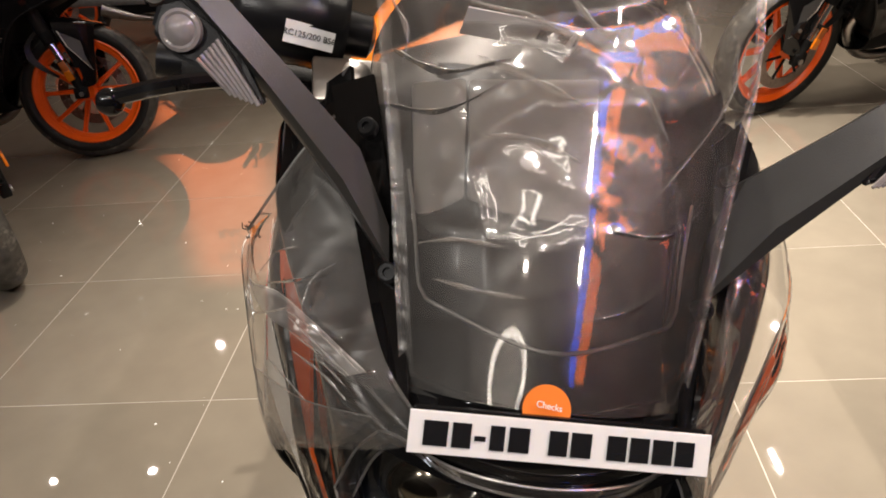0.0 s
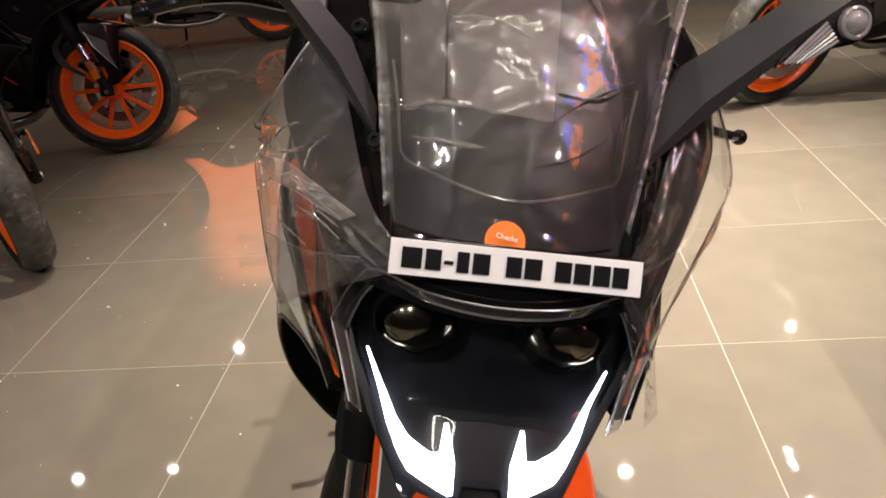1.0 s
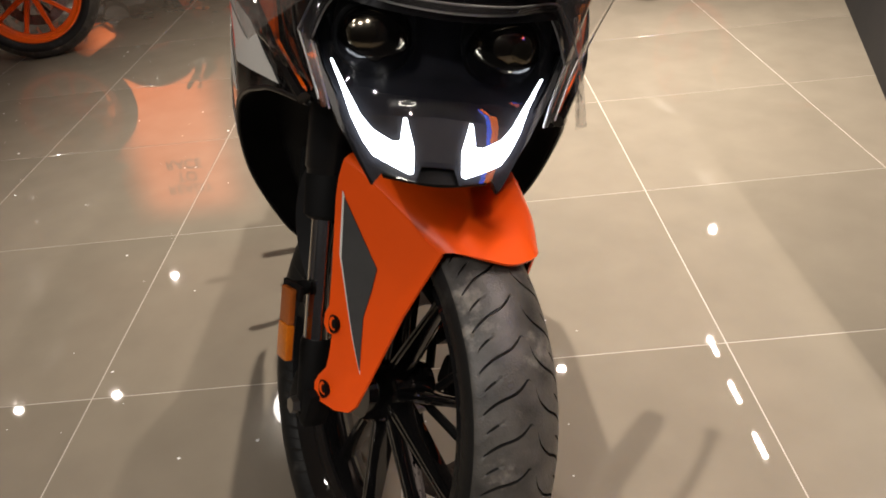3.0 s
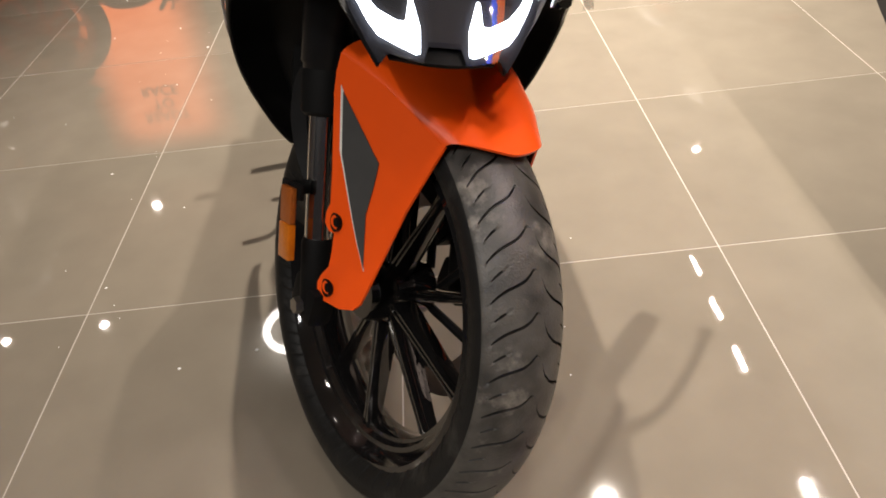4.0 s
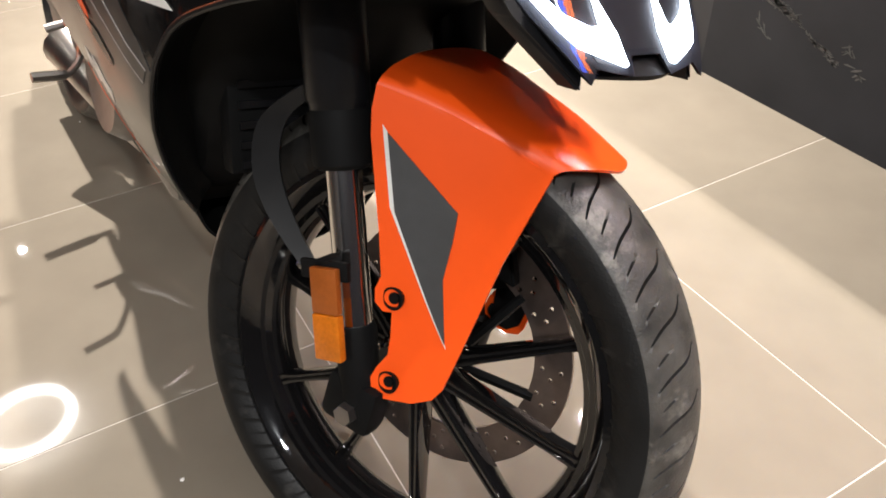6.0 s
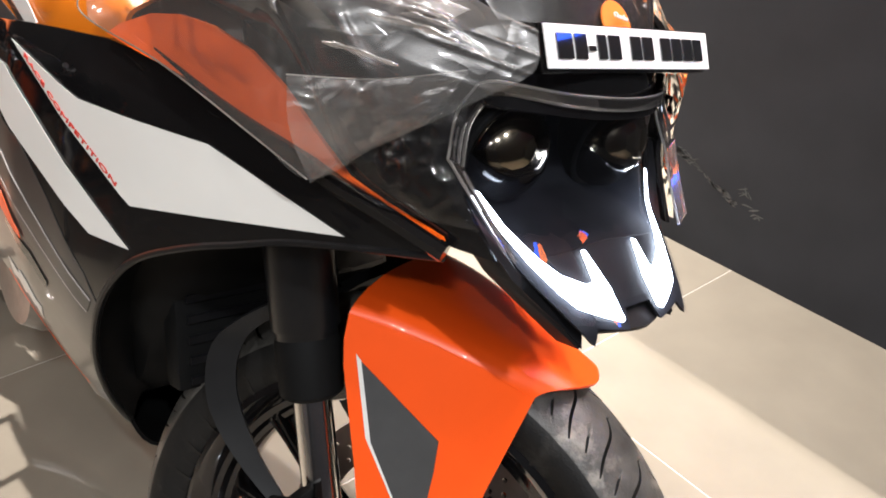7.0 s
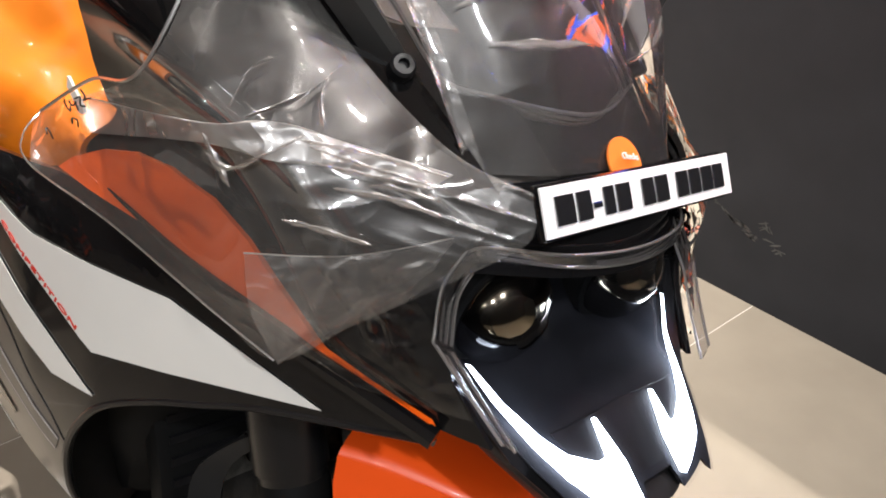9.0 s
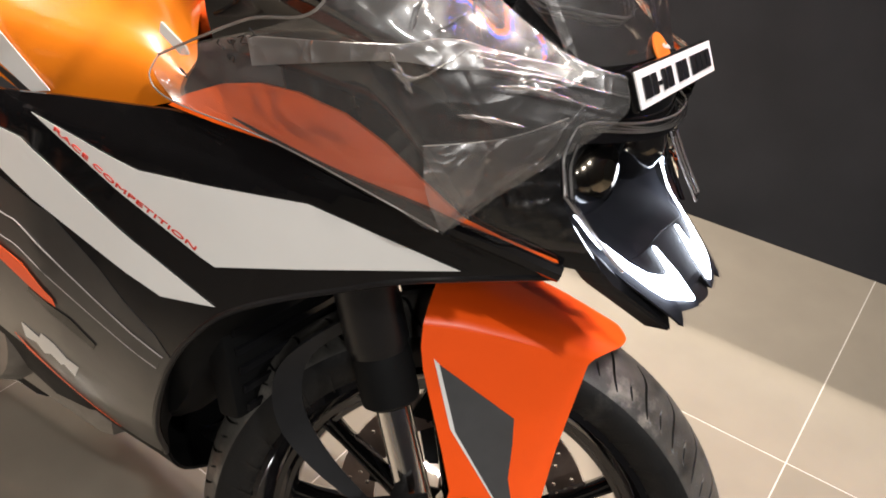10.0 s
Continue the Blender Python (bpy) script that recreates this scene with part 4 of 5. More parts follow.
    belly = [[(-0.135, 0.310, 0.332), (-0.10, 0.315, 0.27), (0, 0.315, 0.235), (0.10, 0.315, 0.27), (0.135, 0.310, 0.332)], [(-0.150, 0.42, 0.40), (-0.11, 0.42, 0.28), (0, 0.42, 0.22), (0.11, 0.42, 0.28), (0.150, 0.42, 0.40)],
             [(-0.15, 0.58, 0.44), (-0.12, 0.60, 0.30), (0, 0.60, 0.24), (0.12, 0.60, 0.30), (0.15, 0.58, 0.44)]]
    part("belly_pan", sheet(belly, 22, 16, 0.004), M_DEEP, bike)
    # radiator with fins, in the arch
    bm = box(0.26, 0.03, 0.20, (0, 0.235, 0.52), 0.006, pose(0, 0, 0, -14, 0, 0))
    rad = part("radiator", bm, M_DEEP, bike)
    for k in range(9):
        part("fin", box(0.24, 0.004, 0.008, (0, 0.215 + 0.0055 * (k - 4), 0.52 + 0.02 * (k - 4)), 0.0), M_SATIN, rad, smooth=0)
    # engine, exhaust, frame, swing arm
    bm = box(0.24, 0.30, 0.24, (0, 0.58, 0.37), 0.03)
    box(0.20, 0.18, 0.24, (0, 0.50, 0.52), 0.03, pose(0, 0, 0, 18, 0, 0), bm)
    merged(bm, tf(lathe([(-0.15, 0.05), (-0.155, 0.085), (-0.13, 0.10), (0.13, 0.10), (0.155, 0.085), (0.15, 0.05)], 32), Matrix.Translation((0, 0.66, 0.36))))
    if detail:
        for a, b, rr in (((-0.16, 0.785, 0.40), (-0.165, 0.63, 0.462), 0.008), ((-0.155, 0.681, 0.496), (-0.16, 0.605, 0.47), 0.010), ((-0.15, 0.766, 0.483), (-0.155, 0.70, 0.41), 0.012)):
            part("linkage", tube([a, Vector(a).lerp(Vector(b), 0.5) + Vector((-0.004, 0, 0.004)), b], rr * 0.7, 10), M_STEEL, bike, "bright steel linkage rod")
            part("linkage_bolt", tf(lathe([(-0.010, rr), (0.004, rr * 1.3), (0.008, rr * 0.9), (0.008, 0.002)], 16), Matrix.Translation(b) @ pose(0, 0, 0, 0, 0, 180)), M_STEEL, bike)
    part("engine", bm, M_ALLOY, bike, "dull cast alloy engine")
    # box added out of sight to keep lamp light off the floor below
    part("silencer_box", box(0.21, 0.40, 0.20, (0, 0.80, 0.315), 0.03), M_DEEP, bike, "matt black box that blocks light under the engine")
    part("exhaust_pipe", tube(spline([(0.04, 0.36, 0.46), (0.02, 0.30, 0.33), (0.0, 0.40, 0.20), (-0.02, 0.62, 0.17), (-0.07, 0.85, 0.20), (-0.12, 1.05, 0.27)], 30), [0.022] * 20 + [0.022 + 0.003 * k for k in range(10)], 14), M_STEEL, bike)
    bm = None
    for s in (-1, 1):
        for a, b in (((0.10, 0.14, 0.70), (0.17, 0.62, 0.56)), ((0.10, 0.18, 0.84), (0.16, 0.70, 0.66)), ((0.12, 0.30, 0.66), (0.14, 0.38, 0.78)), ((0.15, 0.46, 0.61), (0.14, 0.52, 0.74)), ((0.16, 0.62, 0.56), (0.16, 0.78, 0.40)), ((0.16, 0.7, 0.66), (0.13, 1.2, 0.82))):
            bm = tube([(s * a[0], a[1], a[2]), (s * b[0], b[1], b[2])], 0.015, 10, bm)
    part("frame", bm, M_FRAME, bike, "orange steel trellis frame")
    bm = None
    for s in (-1, 1):
        bm = box(0.03, 0.62, 0.06, (s * 0.11, 1.05, 0.32), 0.008, pose(0, 0, 0, 3, 0, 0), bm)
    part("swing_arm", bm, M_ALLOY, bike)
    wheel(bike, "rear_wheel", REAR, 0.302, 0.075, pal["rim"], Matrix.Identity(4), 120, False, -1, 0.115)
    for s in (-1, 1):
        part("foot_peg", tube([(s * 0.15, 0.922, 0.472), (s * 0.172, 0.921, 0.472), (s * 0.176, 0.920, 0.472), (s * 0.250, 0.917, 0.473)], [0.007, 0.007, 0.0115, 0.0105], 10), M_STEEL, bike)
    part("brake_pedal", tube(spline([(-0.150, 0.922, 0.455), (-0.151, 0.86, 0.42), (-0.152, 0.795, 0.402), (-0.162, 0.785, 0.399), (-0.200, 0.782, 0.389)], 20), 0.0065, 8), M_STEEL, bike)
    part("toe_tab", tube(spline([(-0.152, 0.80, 0.40), (-0.165, 0.72, 0.372), (-0.19, 0.668, 0.364), (-0.205, 0.655, 0.365), (-0.245, 0.65, 0.365)], 18), [0.005] * 12 + [0.0075] * 6, 8), M_STEEL, bike)
    part("side_stand", tube(spline([(0.12, 0.70, 0.22), (0.16, 0.72, 0.12), (0.255, 0.76, 0.058)], 10), 0.010, 8), M_DEEP, bike)
    # tank, seat, tail
    rows = []
    for y, w, low, top in ((0.195, 0.168, 0.772, 0.83), (0.25, 0.175, 0.752, 0.91), (0.34, 0.185, 0.735, 0.95), (0.5, 0.19, 0.72, 0.99), (0.66, 0.17, 0.74, 0.98), (0.80, 0.11, 0.78, 0.90)):
        back, tall = max(0, 0.4 - y), top - low
        half_row = [(1.12, 0.0, 0.0), (1.13, 0.0, 0.14), (1.10, 0.0, 0.30), (0.98, 0.05, 0.44), (0.90, 0.12, 0.64), (0.70, 0.28, 0.87), (0.36, 0.5, 0.97)]
        row = [(-w * a, y + b * back, low + tall * c) for a, b, c in half_row]
        rows.append(row + [(0, y + 0.62 * back, top)] + [(-px, py, pz) for px, py, pz in row[::-1]])
    tank = part("fuel_tank", sheet(rows, 56, 30, 0.004), pal["tank"], bike, "bright orange fuel tank")
    if detail:
        for s in (-1, 1):
            part("tank_trim", skin([(0.214, 0.826), (0.188, 0.813), (0.185, 0.808), (0.193, 0.806), (0.216, 0.818)], lambda y, z: Vector((s * 0.190, y, z)), 0.002, 0.02, way=Vector((-s, 0, 0))), M_WHITE, tank, "white trim sliver")
            for nm, ma, poly in (("tank_decal", M_WHITE, [(0.431, 0.803), (0.409, 0.807), (0.391, 0.788), (0.362, 0.77), (0.329, 0.75), (0.354, 0.743), (0.392, 0.758), (0.425, 0.778)]),
                                 ("tank_decal", M_GREY, [(0.457, 0.798), (0.434, 0.802), (0.427, 0.778), (0.394, 0.756), (0.356, 0.744), (0.371, 0.741), (0.416, 0.759), (0.453, 0.76), (0.456, 0.783)]),
                                 ("tank_decal", M_GREYTRIM, [(0.484, 0.773), (0.460, 0.783), (0.456, 0.757), (0.420, 0.752), (0.374, 0.741), (0.487, 0.717)])):
                part(nm, skin(poly, lambda y, z: Vector((s * (0.2115 + 0.035 * (y - 0.34)), y, z)), 0.001, 0.02, way=Vector((-s, 0, 0))), ma, tank, "curved decal strip on the tank")
    part("filler_cap", tf(lathe([(0.0, 0.035), (0.006, 0.034), (0.008, 0.028), (0.008, 0.004)], 28), pose(0, 0.46, 0.985, 0, -90, 0)), M_STEEL, tank)
    part("seat", sheet([[(-0.11, 0.78, 0.86), (0, 0.78, 0.885), (0.11, 0.78, 0.86)], [(-0.14, 0.95, 0.835), (0, 0.95, 0.85), (0.14, 0.95, 0.835)], [(-0.11, 1.12, 0.87), (0, 1.12, 0.895), (0.11, 1.12, 0.87)]], 12, 14, 0.05), M_SEAT, bike)
    part("tail_unit", sheet([[(-0.12, 1.10, 0.80), (-0.09, 1.10, 0.90), (0, 1.10, 0.93), (0.09, 1.10, 0.90), (0.12, 1.10, 0.80)], [(-0.09, 1.35, 0.89), (-0.07, 1.35, 0.96), (0, 1.35, 0.975), (0.07, 1.35, 0.96), (0.09, 1.35, 0.89)],
                             [(-0.04, 1.58, 0.98), (-0.03, 1.58, 1.0), (0, 1.58, 1.005), (0.03, 1.58, 1.0), (0.04, 1.58, 0.98)]], 14, 14, 0.004), pal["tank"], bike)
    for s in (-1, 1):
        part("mid_panel", skin([(0.60, 0.73), (0.60, 0.56), (0.80, 0.62), (1.2, 0.82), (1.2, 0.88), (0.80, 0.80)], lambda y, z: Vector((s * (0.2 - 0.12 * max(0, y - 0.6)), y, z)), 0.004, 0.06, way=Vector((-s, 0, 0))), M_SATIN, bike)
    # cockpit: bars, levers, clocks
    bar = steer(turned)
    bm = box(0.25, 0.06, 0.022, (0, fork_line(0.86), 0.86), 0.008)
    part("top_clamp", bm, M_DEEP, bike, xf=bar)
    for s in (-1, 1):
        part("fork_top", tube([(0.11 * s, fork_line(0.72), 0.72), (0.11 * s, fork_line(0.90), 0.90)], 0.027, 18), M_SATIN, bike, xf=bar)
        part("grip", tube([(0.16 * s, 0.275, 0.90), (0.31 * s, 0.31, 0.888)], 0.017, 14), M_SEAT, bike, xf=bar)
        part("bar_end", tube([(0.31 * s, 0.31, 0.888), (0.33 * s, 0.315, 0.886)], [0.016, 0.014], 14), M_SATIN, bike, xf=bar)
        lever = spline([(0.165 * s, 0.225, 0.893), (0.23 * s, 0.200, 0.886), (0.31 * s, 0.212, 0.878), (0.366 * s, 0.232, 0.873)] if s > 0 else
                       [(-0.165, 0.232, 0.903), (-0.215, 0.230, 0.908), (-0.262, 0.229, 0.908), (-0.293, 0.226, 0.907), (-0.333, 0.221, 0.897), (-0.366, 0.231, 0.878)], 16)
        bm = tube(lever, [0.009] * 4 + [0.0065] * 12, 8)
        tmp = bmesh.new()
        bmesh.ops.create_uvsphere(tmp, u_segments=14, v_segments=10, radius=0.0105)
        bmesh.ops.translate(tmp, vec=(0.369 * s, 0.233, 0.873), verts=tmp.verts)
        part("lever", merged(bm, tmp), M_BLACK, bike, "black hand lever with a ball end", xf=bar)
        part("switch_pod", box(0.05, 0.045, 0.045, (0.165 * s, 0.262, 0.893), 0.012), M_SATIN, bike, xf=bar)
    part("dash_panel", sheet([[(-0.12, 0.085, 0.880), (0, 0.075, 0.872), (0.12, 0.085, 0.880)], [(-0.142, 0.150, 0.935), (0, 0.150, 0.955), (0.142, 0.150, 0.935)], [(-0.13, 0.215, 0.965), (0, 0.23, 1.0), (0.13, 0.215, 0.965)]], 16, 14, 0.004), M_SATIN, bike, "satin black dash panel")
    part("instrument_panel", box(0.17, 0.045, 0.085, (0, 0.175, 0.93), 0.012, pose(0, 0, 0, -40, 0, 0)), M_SATIN, bike)
    for plate_pts in ([(-0.103, 0.120, 0.970), (-0.062, 0.123, 0.978), (-0.053, 0.083, 0.897), (-0.088, 0.073, 0.876)],
                      [(-0.059, 0.123, 0.978), (0.041, 0.129, 0.990), (0.047, 0.079, 0.888), (0.029, 0.074, 0.878), (-0.050, 0.083, 0.897)],
                      [(0.063, 0.073, 0.877), (0.097, 0.073, 0.877), (0.096, 0.061, 0.852), (0.061, 0.063, 0.856)]):
        part("instrument_cowl", prism(plate_pts, (0, 0.010, -0.004), 0.0015), M_COWL, bike, "grey plastic instrument cowl")
    return bike


def torus(big, small, n=64, k=12):
    bm = bmesh.new()
    rings = [[bm.verts.new(((big + small * math.cos(2 * math.pi * j / k)) * math.cos(2 * math.pi * i / n), (big + small * math.cos(2 * math.pi * j / k)) * math.sin(2 * math.pi * i / n), small * math.sin(2 * math.pi * j / k))) for j in range(k)] for i in range(n)]
    for i in range(n):
        a, b = rings[i], rings[(i + 1) % n]
        for j in range(k):
            bm.faces.new((a[j], a[(j + 1) % k], b[(j + 1) % k], b[j]))
    return bm


def tf(bm, m):
    bm.transform(m)
    return bm


def spline2(pts, n):
    return [(p.x, p.y) for p in spline([(a, b, 0) for a, b in pts], n)]


PAL = {"fender": M_ORANGE, "rim": M_RIMBLACK, "lower": M_GREY, "tank": M_TANKLIT, "panel": M_PANEL}
bike = motorcycle("sport_motorcycle", BIKE, 24.66, "orange and black faired sport motorcycle on its side stand", PAL)
headlamp(bike)

# upper fairing cheeks
for s in (-1, 1):
    rows = [[(s * 0.094, -0.088, 0.806), (s * 0.098, -0.080, 0.844), (s * 0.113, -0.014, 0.880), (s * 0.138, 0.062, 0.946), (s * 0.150, 0.107, 0.980)],
            [(s * 0.112, -0.090, 0.777), (s * 0.138, -0.046, 0.822), (s * 0.170, 0.014, 0.857), (s * 0.192, 0.068, 0.886), (s * 0.203, 0.138, 0.915)],
            [(s * 0.112, -0.096, 0.752), (s * 0.134, -0.050, 0.782), (s * 0.154, 0.010, 0.818), (s * 0.174, 0.080, 0.846), (s * 0.192, 0.165, 0.857)],
            [(s * 0.099, -0.126, 0.712), (s * 0.119, -0.078, 0.715), (s * 0.140, -0.025, 0.742), (s * 0.150, 0.045, 0.797), (s * 0.179, 0.170, 0.818)]]
    part("upper_fairing", sheet(rows, 24, 20, 0.004), M_BLACK, bike, "gloss black upper fairing cheek")
    # side pillar that carries the mirror, with two bolts
    col = [[(s * 0.084, -0.098, 0.830), (s * 0.090, -0.060, 0.858), (s * 0.099, -0.018, 0.890), (s * 0.117, 0.040, 0.941), (s * 0.132, 0.09, 0.981)],
           [(s * 0.098, -0.090, 0.826), (s * 0.108, -0.055, 0.850), (s * 0.122, -0.010, 0.880), (s * 0.146, 0.055, 0.930), (s * 0.162, 0.10, 0.965)]]
    part("screen_pillar", sheet(col, 22, 6, 0.003), M_BLACK, bike, "gloss black windscreen pillar")
    for c in ((s * 0.1055, -0.026, 0.8865), (s * 0.131, 0.054, 0.9535)):
        d = Vector((s * 0.35, -0.75, 0.62)).normalized().to_track_quat("X", "Z").to_matrix().to_4x4()
        bolt = part("bolt", lathe([(-0.006, 0.0070), (0.002, 0.0070), (0.0034, 0.0056), (0.0034, 0.0030), (0.0005, 0.0028), (0.0005, 0.0005)], 20), M_SATIN, bike, "black socket-head bolt", xf=Matrix.Translation(c) @ d)
    # mirror arm, with the clear indicator on its lower edge
    low = [(0.101, -0.024, 0.884), (0.150, -0.008, 0.934), (0.205, 0.005, 0.990), (0.252, 0.015, 1.031), (0.34, 0.030, 1.085)]
    if s < 0:
        low = [(0.105, -0.022, 0.887), (0.144, -0.006, 0.933), (0.195, 0.009, 0.986), (0.238, 0.020, 1.025), (0.332, 0.034, 1.086)]
    high = [(0.110, 0.002, 0.920), (0.128, 0.024, 0.962), (0.186, 0.024, 1.013), (0.222, 0.027, 1.045), (0.335, 0.050, 1.125)]
    bm = bmesh.new()
    rows = []
    for p, q in zip(low, high):
        p, q = Vector(p), Vector(q)
        q = q.lerp(p, 0.32) if s < 0 else q
        fold = p.lerp(q, 0.30) + Vector((0, -0.009, 0.001))
        rows.append([bm.verts.new((s * v.x, v.y, v.z)) for v in (p, fold, q)])
    for ra, rb in zip(rows, rows[1:]):
        for k in range(2):
            bm.faces.new((ra[k], ra[k + 1], rb[k + 1], rb[k]))
    thicken(bm, Vector((0, 0.014, -0.010)))
    arm = part("mirror_arm", bm, M_ARM, bike, "satin black mirror arm", 25)
    ind = part("indicator", prism([(s * 0.190, -0.006, 0.978), (s * 0.226, -0.001, 0.993), (s * 0.250, 0.004, 1.000), (s * 0.262, 0.008, 1.012), (s * 0.258, 0.012, 1.028), (s * 0.245, 0.014, 1.033), (s * 0.222, 0.012, 1.018), (s * 0.206, 0.005, 1.000)], (0, 0.012, -0.002), 0.003), M_SATIN, arm, "indicator with a clear ribbed lens")
    for k in range(6):
        a, b = Vector((s * (0.194 + 0.0035 * k), -0.0085 + 0.0012 * k, 0.980 + 0.0005 * k)), Vector((s * (0.222 + 0.002 * k), 0.0045 - 0.001 * k, 1.012 - 0.0022 * k))
        part("rib", tube([a, b], 0.0014, 6), M_LENSCLEAR, ind)
    part("bulb_lens", lathe([(-0.004, 0.0125), (0.0005, 0.0125), (0.0015, 0.0105), (0.0008, 0.009), (0.004, 0.006), (0.005, 0.002)], 24), M_LENSCLEAR, ind, "round clear lens", xf=Matrix.Translation((s * 0.243, 0.004, 1.015)) @ Vector((s * 0.1, -0.95, 0.25)).to_track_quat("X", "Z").to_matrix().to_4x4())
    head_rows = [[(s * 0.33, 0.02, 1.075), (s * 0.38, 0.015, 1.085), (s * 0.45, 0.03, 1.10)], [(s * 0.33, 0.0, 1.11), (s * 0.39, -0.01, 1.125), (s * 0.46, 0.02, 1.135)], [(s * 0.335, 0.03, 1.15), (s * 0.39, 0.03, 1.17), (s * 0.45, 0.045, 1.165)]]
    part("mirror_housing", sheet(head_rows, 12, 10, 0.02), M_SATIN, arm)

# windscreen
W = [[(-0.086, -0.080, 0.836), (-0.05, -0.092, 0.841), (0, -0.097, 0.843), (0.05, -0.092, 0.841), (0.086, -0.080, 0.836)],
     [(-0.103, -0.024, 0.880), (-0.06, -0.038, 0.889), (0, -0.044, 0.893), (0.06, -0.038, 0.889), (0.103, -0.024, 0.880)],
     [(-0.127, 0.058, 0.946), (-0.07, 0.046, 0.961), (0, 0.040, 0.968), (0.07, 0.046, 0.961), (0.127, 0.058, 0.946)],
     [(-0.134, 0.118, 0.995), (-0.075, 0.106, 1.014), (0, 0.100, 1.022), (0.075, 0.106, 1.014), (0.134, 0.118, 0.995)],
     [(-0.112, 0.170, 1.032), (-0.07, 0.162, 1.052), (0, 0.158, 1.060), (0.07, 0.162, 1.052), (0.112, 0.170, 1.032)]]
BAG = [[(-0.088, -0.066, 0.842), (-0.05, -0.092, 0.846), (0, -0.098, 0.848), (0.05, -0.092, 0.846), (0.088, -0.066, 0.842)],
       [(-0.100, -0.028, 0.905), (-0.06, -0.056, 0.912), (0, -0.064, 0.914), (0.06, -0.056, 0.912), (0.100, -0.028, 0.905)],
       [(-0.111, 0.012, 0.962), (-0.07, -0.012, 0.970), (0, -0.020, 0.974), (0.07, -0.012, 0.970), (0.111, 0.012, 0.962)],
       [(-0.129, 0.073, 1.034), (-0.075, 0.046, 1.046), (0, 0.036, 1.050), (0.075, 0.046, 1.046), (0.129, 0.073, 1.034)],
       [(-0.132, 0.125, 1.085), (-0.07, 0.105, 1.100), (0, 0.098, 1.106), (0.07, 0.105, 1.100), (0.132, 0.125, 1.085)],
       [(-0.122, 0.175, 1.120), (-0.07, 0.155, 1.135), (0, 0.150, 1.140), (0.07, 0.155, 1.135), (0.122, 0.175, 1.120)]]
screen = part("windscreen", sheet(W, 26, 26, 0.0025), M_SCREEN, bike, "clear plastic windscreen")
line = [(-0.100, 0.030, 0.936), (-0.092, 0.000, 0.911), (-0.087, -0.024, 0.889), (-0.083, -0.034, 0.881), (-0.070, -0.045, 0.877), (0, -0.071, 0.869)]
line = line + [(-x, y, z) for x, y, z in line[-2::-1]]
part("moulded_ridge", tube(spline(line, 50), 0.0014, 6), M_CLEARTRIM, screen, "moulded ridge in the clear screen")
bm = lathe([(-0.0006, 0.0), (-0.0006, 0.0145), (0.0006, 0.0145), (0.0006, 0.0)][1:3], 32)
part("sticker", bm, M_STICK, screen, "round orange inspection sticker", xf=Matrix.Translation((-0.005, -0.1025, 0.8515)) @ pose(0, 0, 0, -35, 0, 0) @ pose(0, 0, 0, 0, 0, 90))
part("sticker_word", text_bm("Checks", 0.0054), M_PAPER, screen, smooth=0, xf=Matrix.Translation((-0.0045, -0.1046, 0.8555)) @ pose(0, 0, 0, 52, 8, 0))

# gloss black nose between the lamp's brow and the foot of the screen
nose = [[(-0.100, -0.082, 0.803), (-0.05, -0.108, 0.799), (0, -0.117, 0.797), (0.05, -0.108, 0.799), (0.100, -0.082, 0.803)],
        [(-0.096, -0.080, 0.822), (-0.05, -0.104, 0.822), (0, -0.112, 0.822), (0.05, -0.104, 0.822), (0.096, -0.080, 0.822)],
        [(-0.088, -0.076, 0.838), (-0.05, -0.092, 0.843), (0, -0.098, 0.845), (0.05, -0.092, 0.843), (0.088, -0.076, 0.838)]]
part("nose_cover", sheet(nose, 24, 10, 0.003), M_BLACK, bike, "gloss black nose cover under the screen")

# inner black tray behind the screen
tray = [[(-0.085, -0.058, 0.834), (0, -0.082, 0.832), (0.085, -0.058, 0.834)], [(-0.10, 0.02, 0.85), (0, 0.0, 0.85), (0.10, 0.02, 0.85)], [(-0.12, 0.11, 0.90), (0, 0.10, 0.90), (0.12, 0.11, 0.90)]]
part("cockpit_tray", sheet(tray, 14, 14, 0.003), M_DEEP, bike)

# plate across the foot of the screen
PT = Matrix.Translation((0.0045, -0.1155, 0.8385)) @ pose(0, 0, 0, 0, -0.9, 0) @ pose(0, 0, 0, -26, 0, 0)
plate = part("number_plate", tf(box(0.178, 0.0015, 0.0250, (0, 0, 0), 0.0005), PT), M_PAPER, bike, "white plate with black characters shown as bars", 0)
part("plate_backing", tf(box(0.174, 0.006, 0.0285, (0, 0.005, 0), 0.002), PT), M_BLACK, plate)
plain_bars(plate, [(-0.0805, -0.0665), (-0.0640, -0.0530), (-0.0420, -0.0335), (-0.0310, -0.0190), (-0.0075, 0.0035), (0.0055, 0.0175), (0.0270, 0.0385), (0.0405, 0.0520), (0.0540, 0.0660), (0.0678, 0.0790)], 0.0145, M_GLOSSINK, PT @ Matrix.Translation((0, -0.0012, 0)))
plain_bars(plate, [(-0.0510, -0.0445)], 0.0030, M_GLOSSINK, PT @ Matrix.Translation((0, -0.0012, -0.001)))

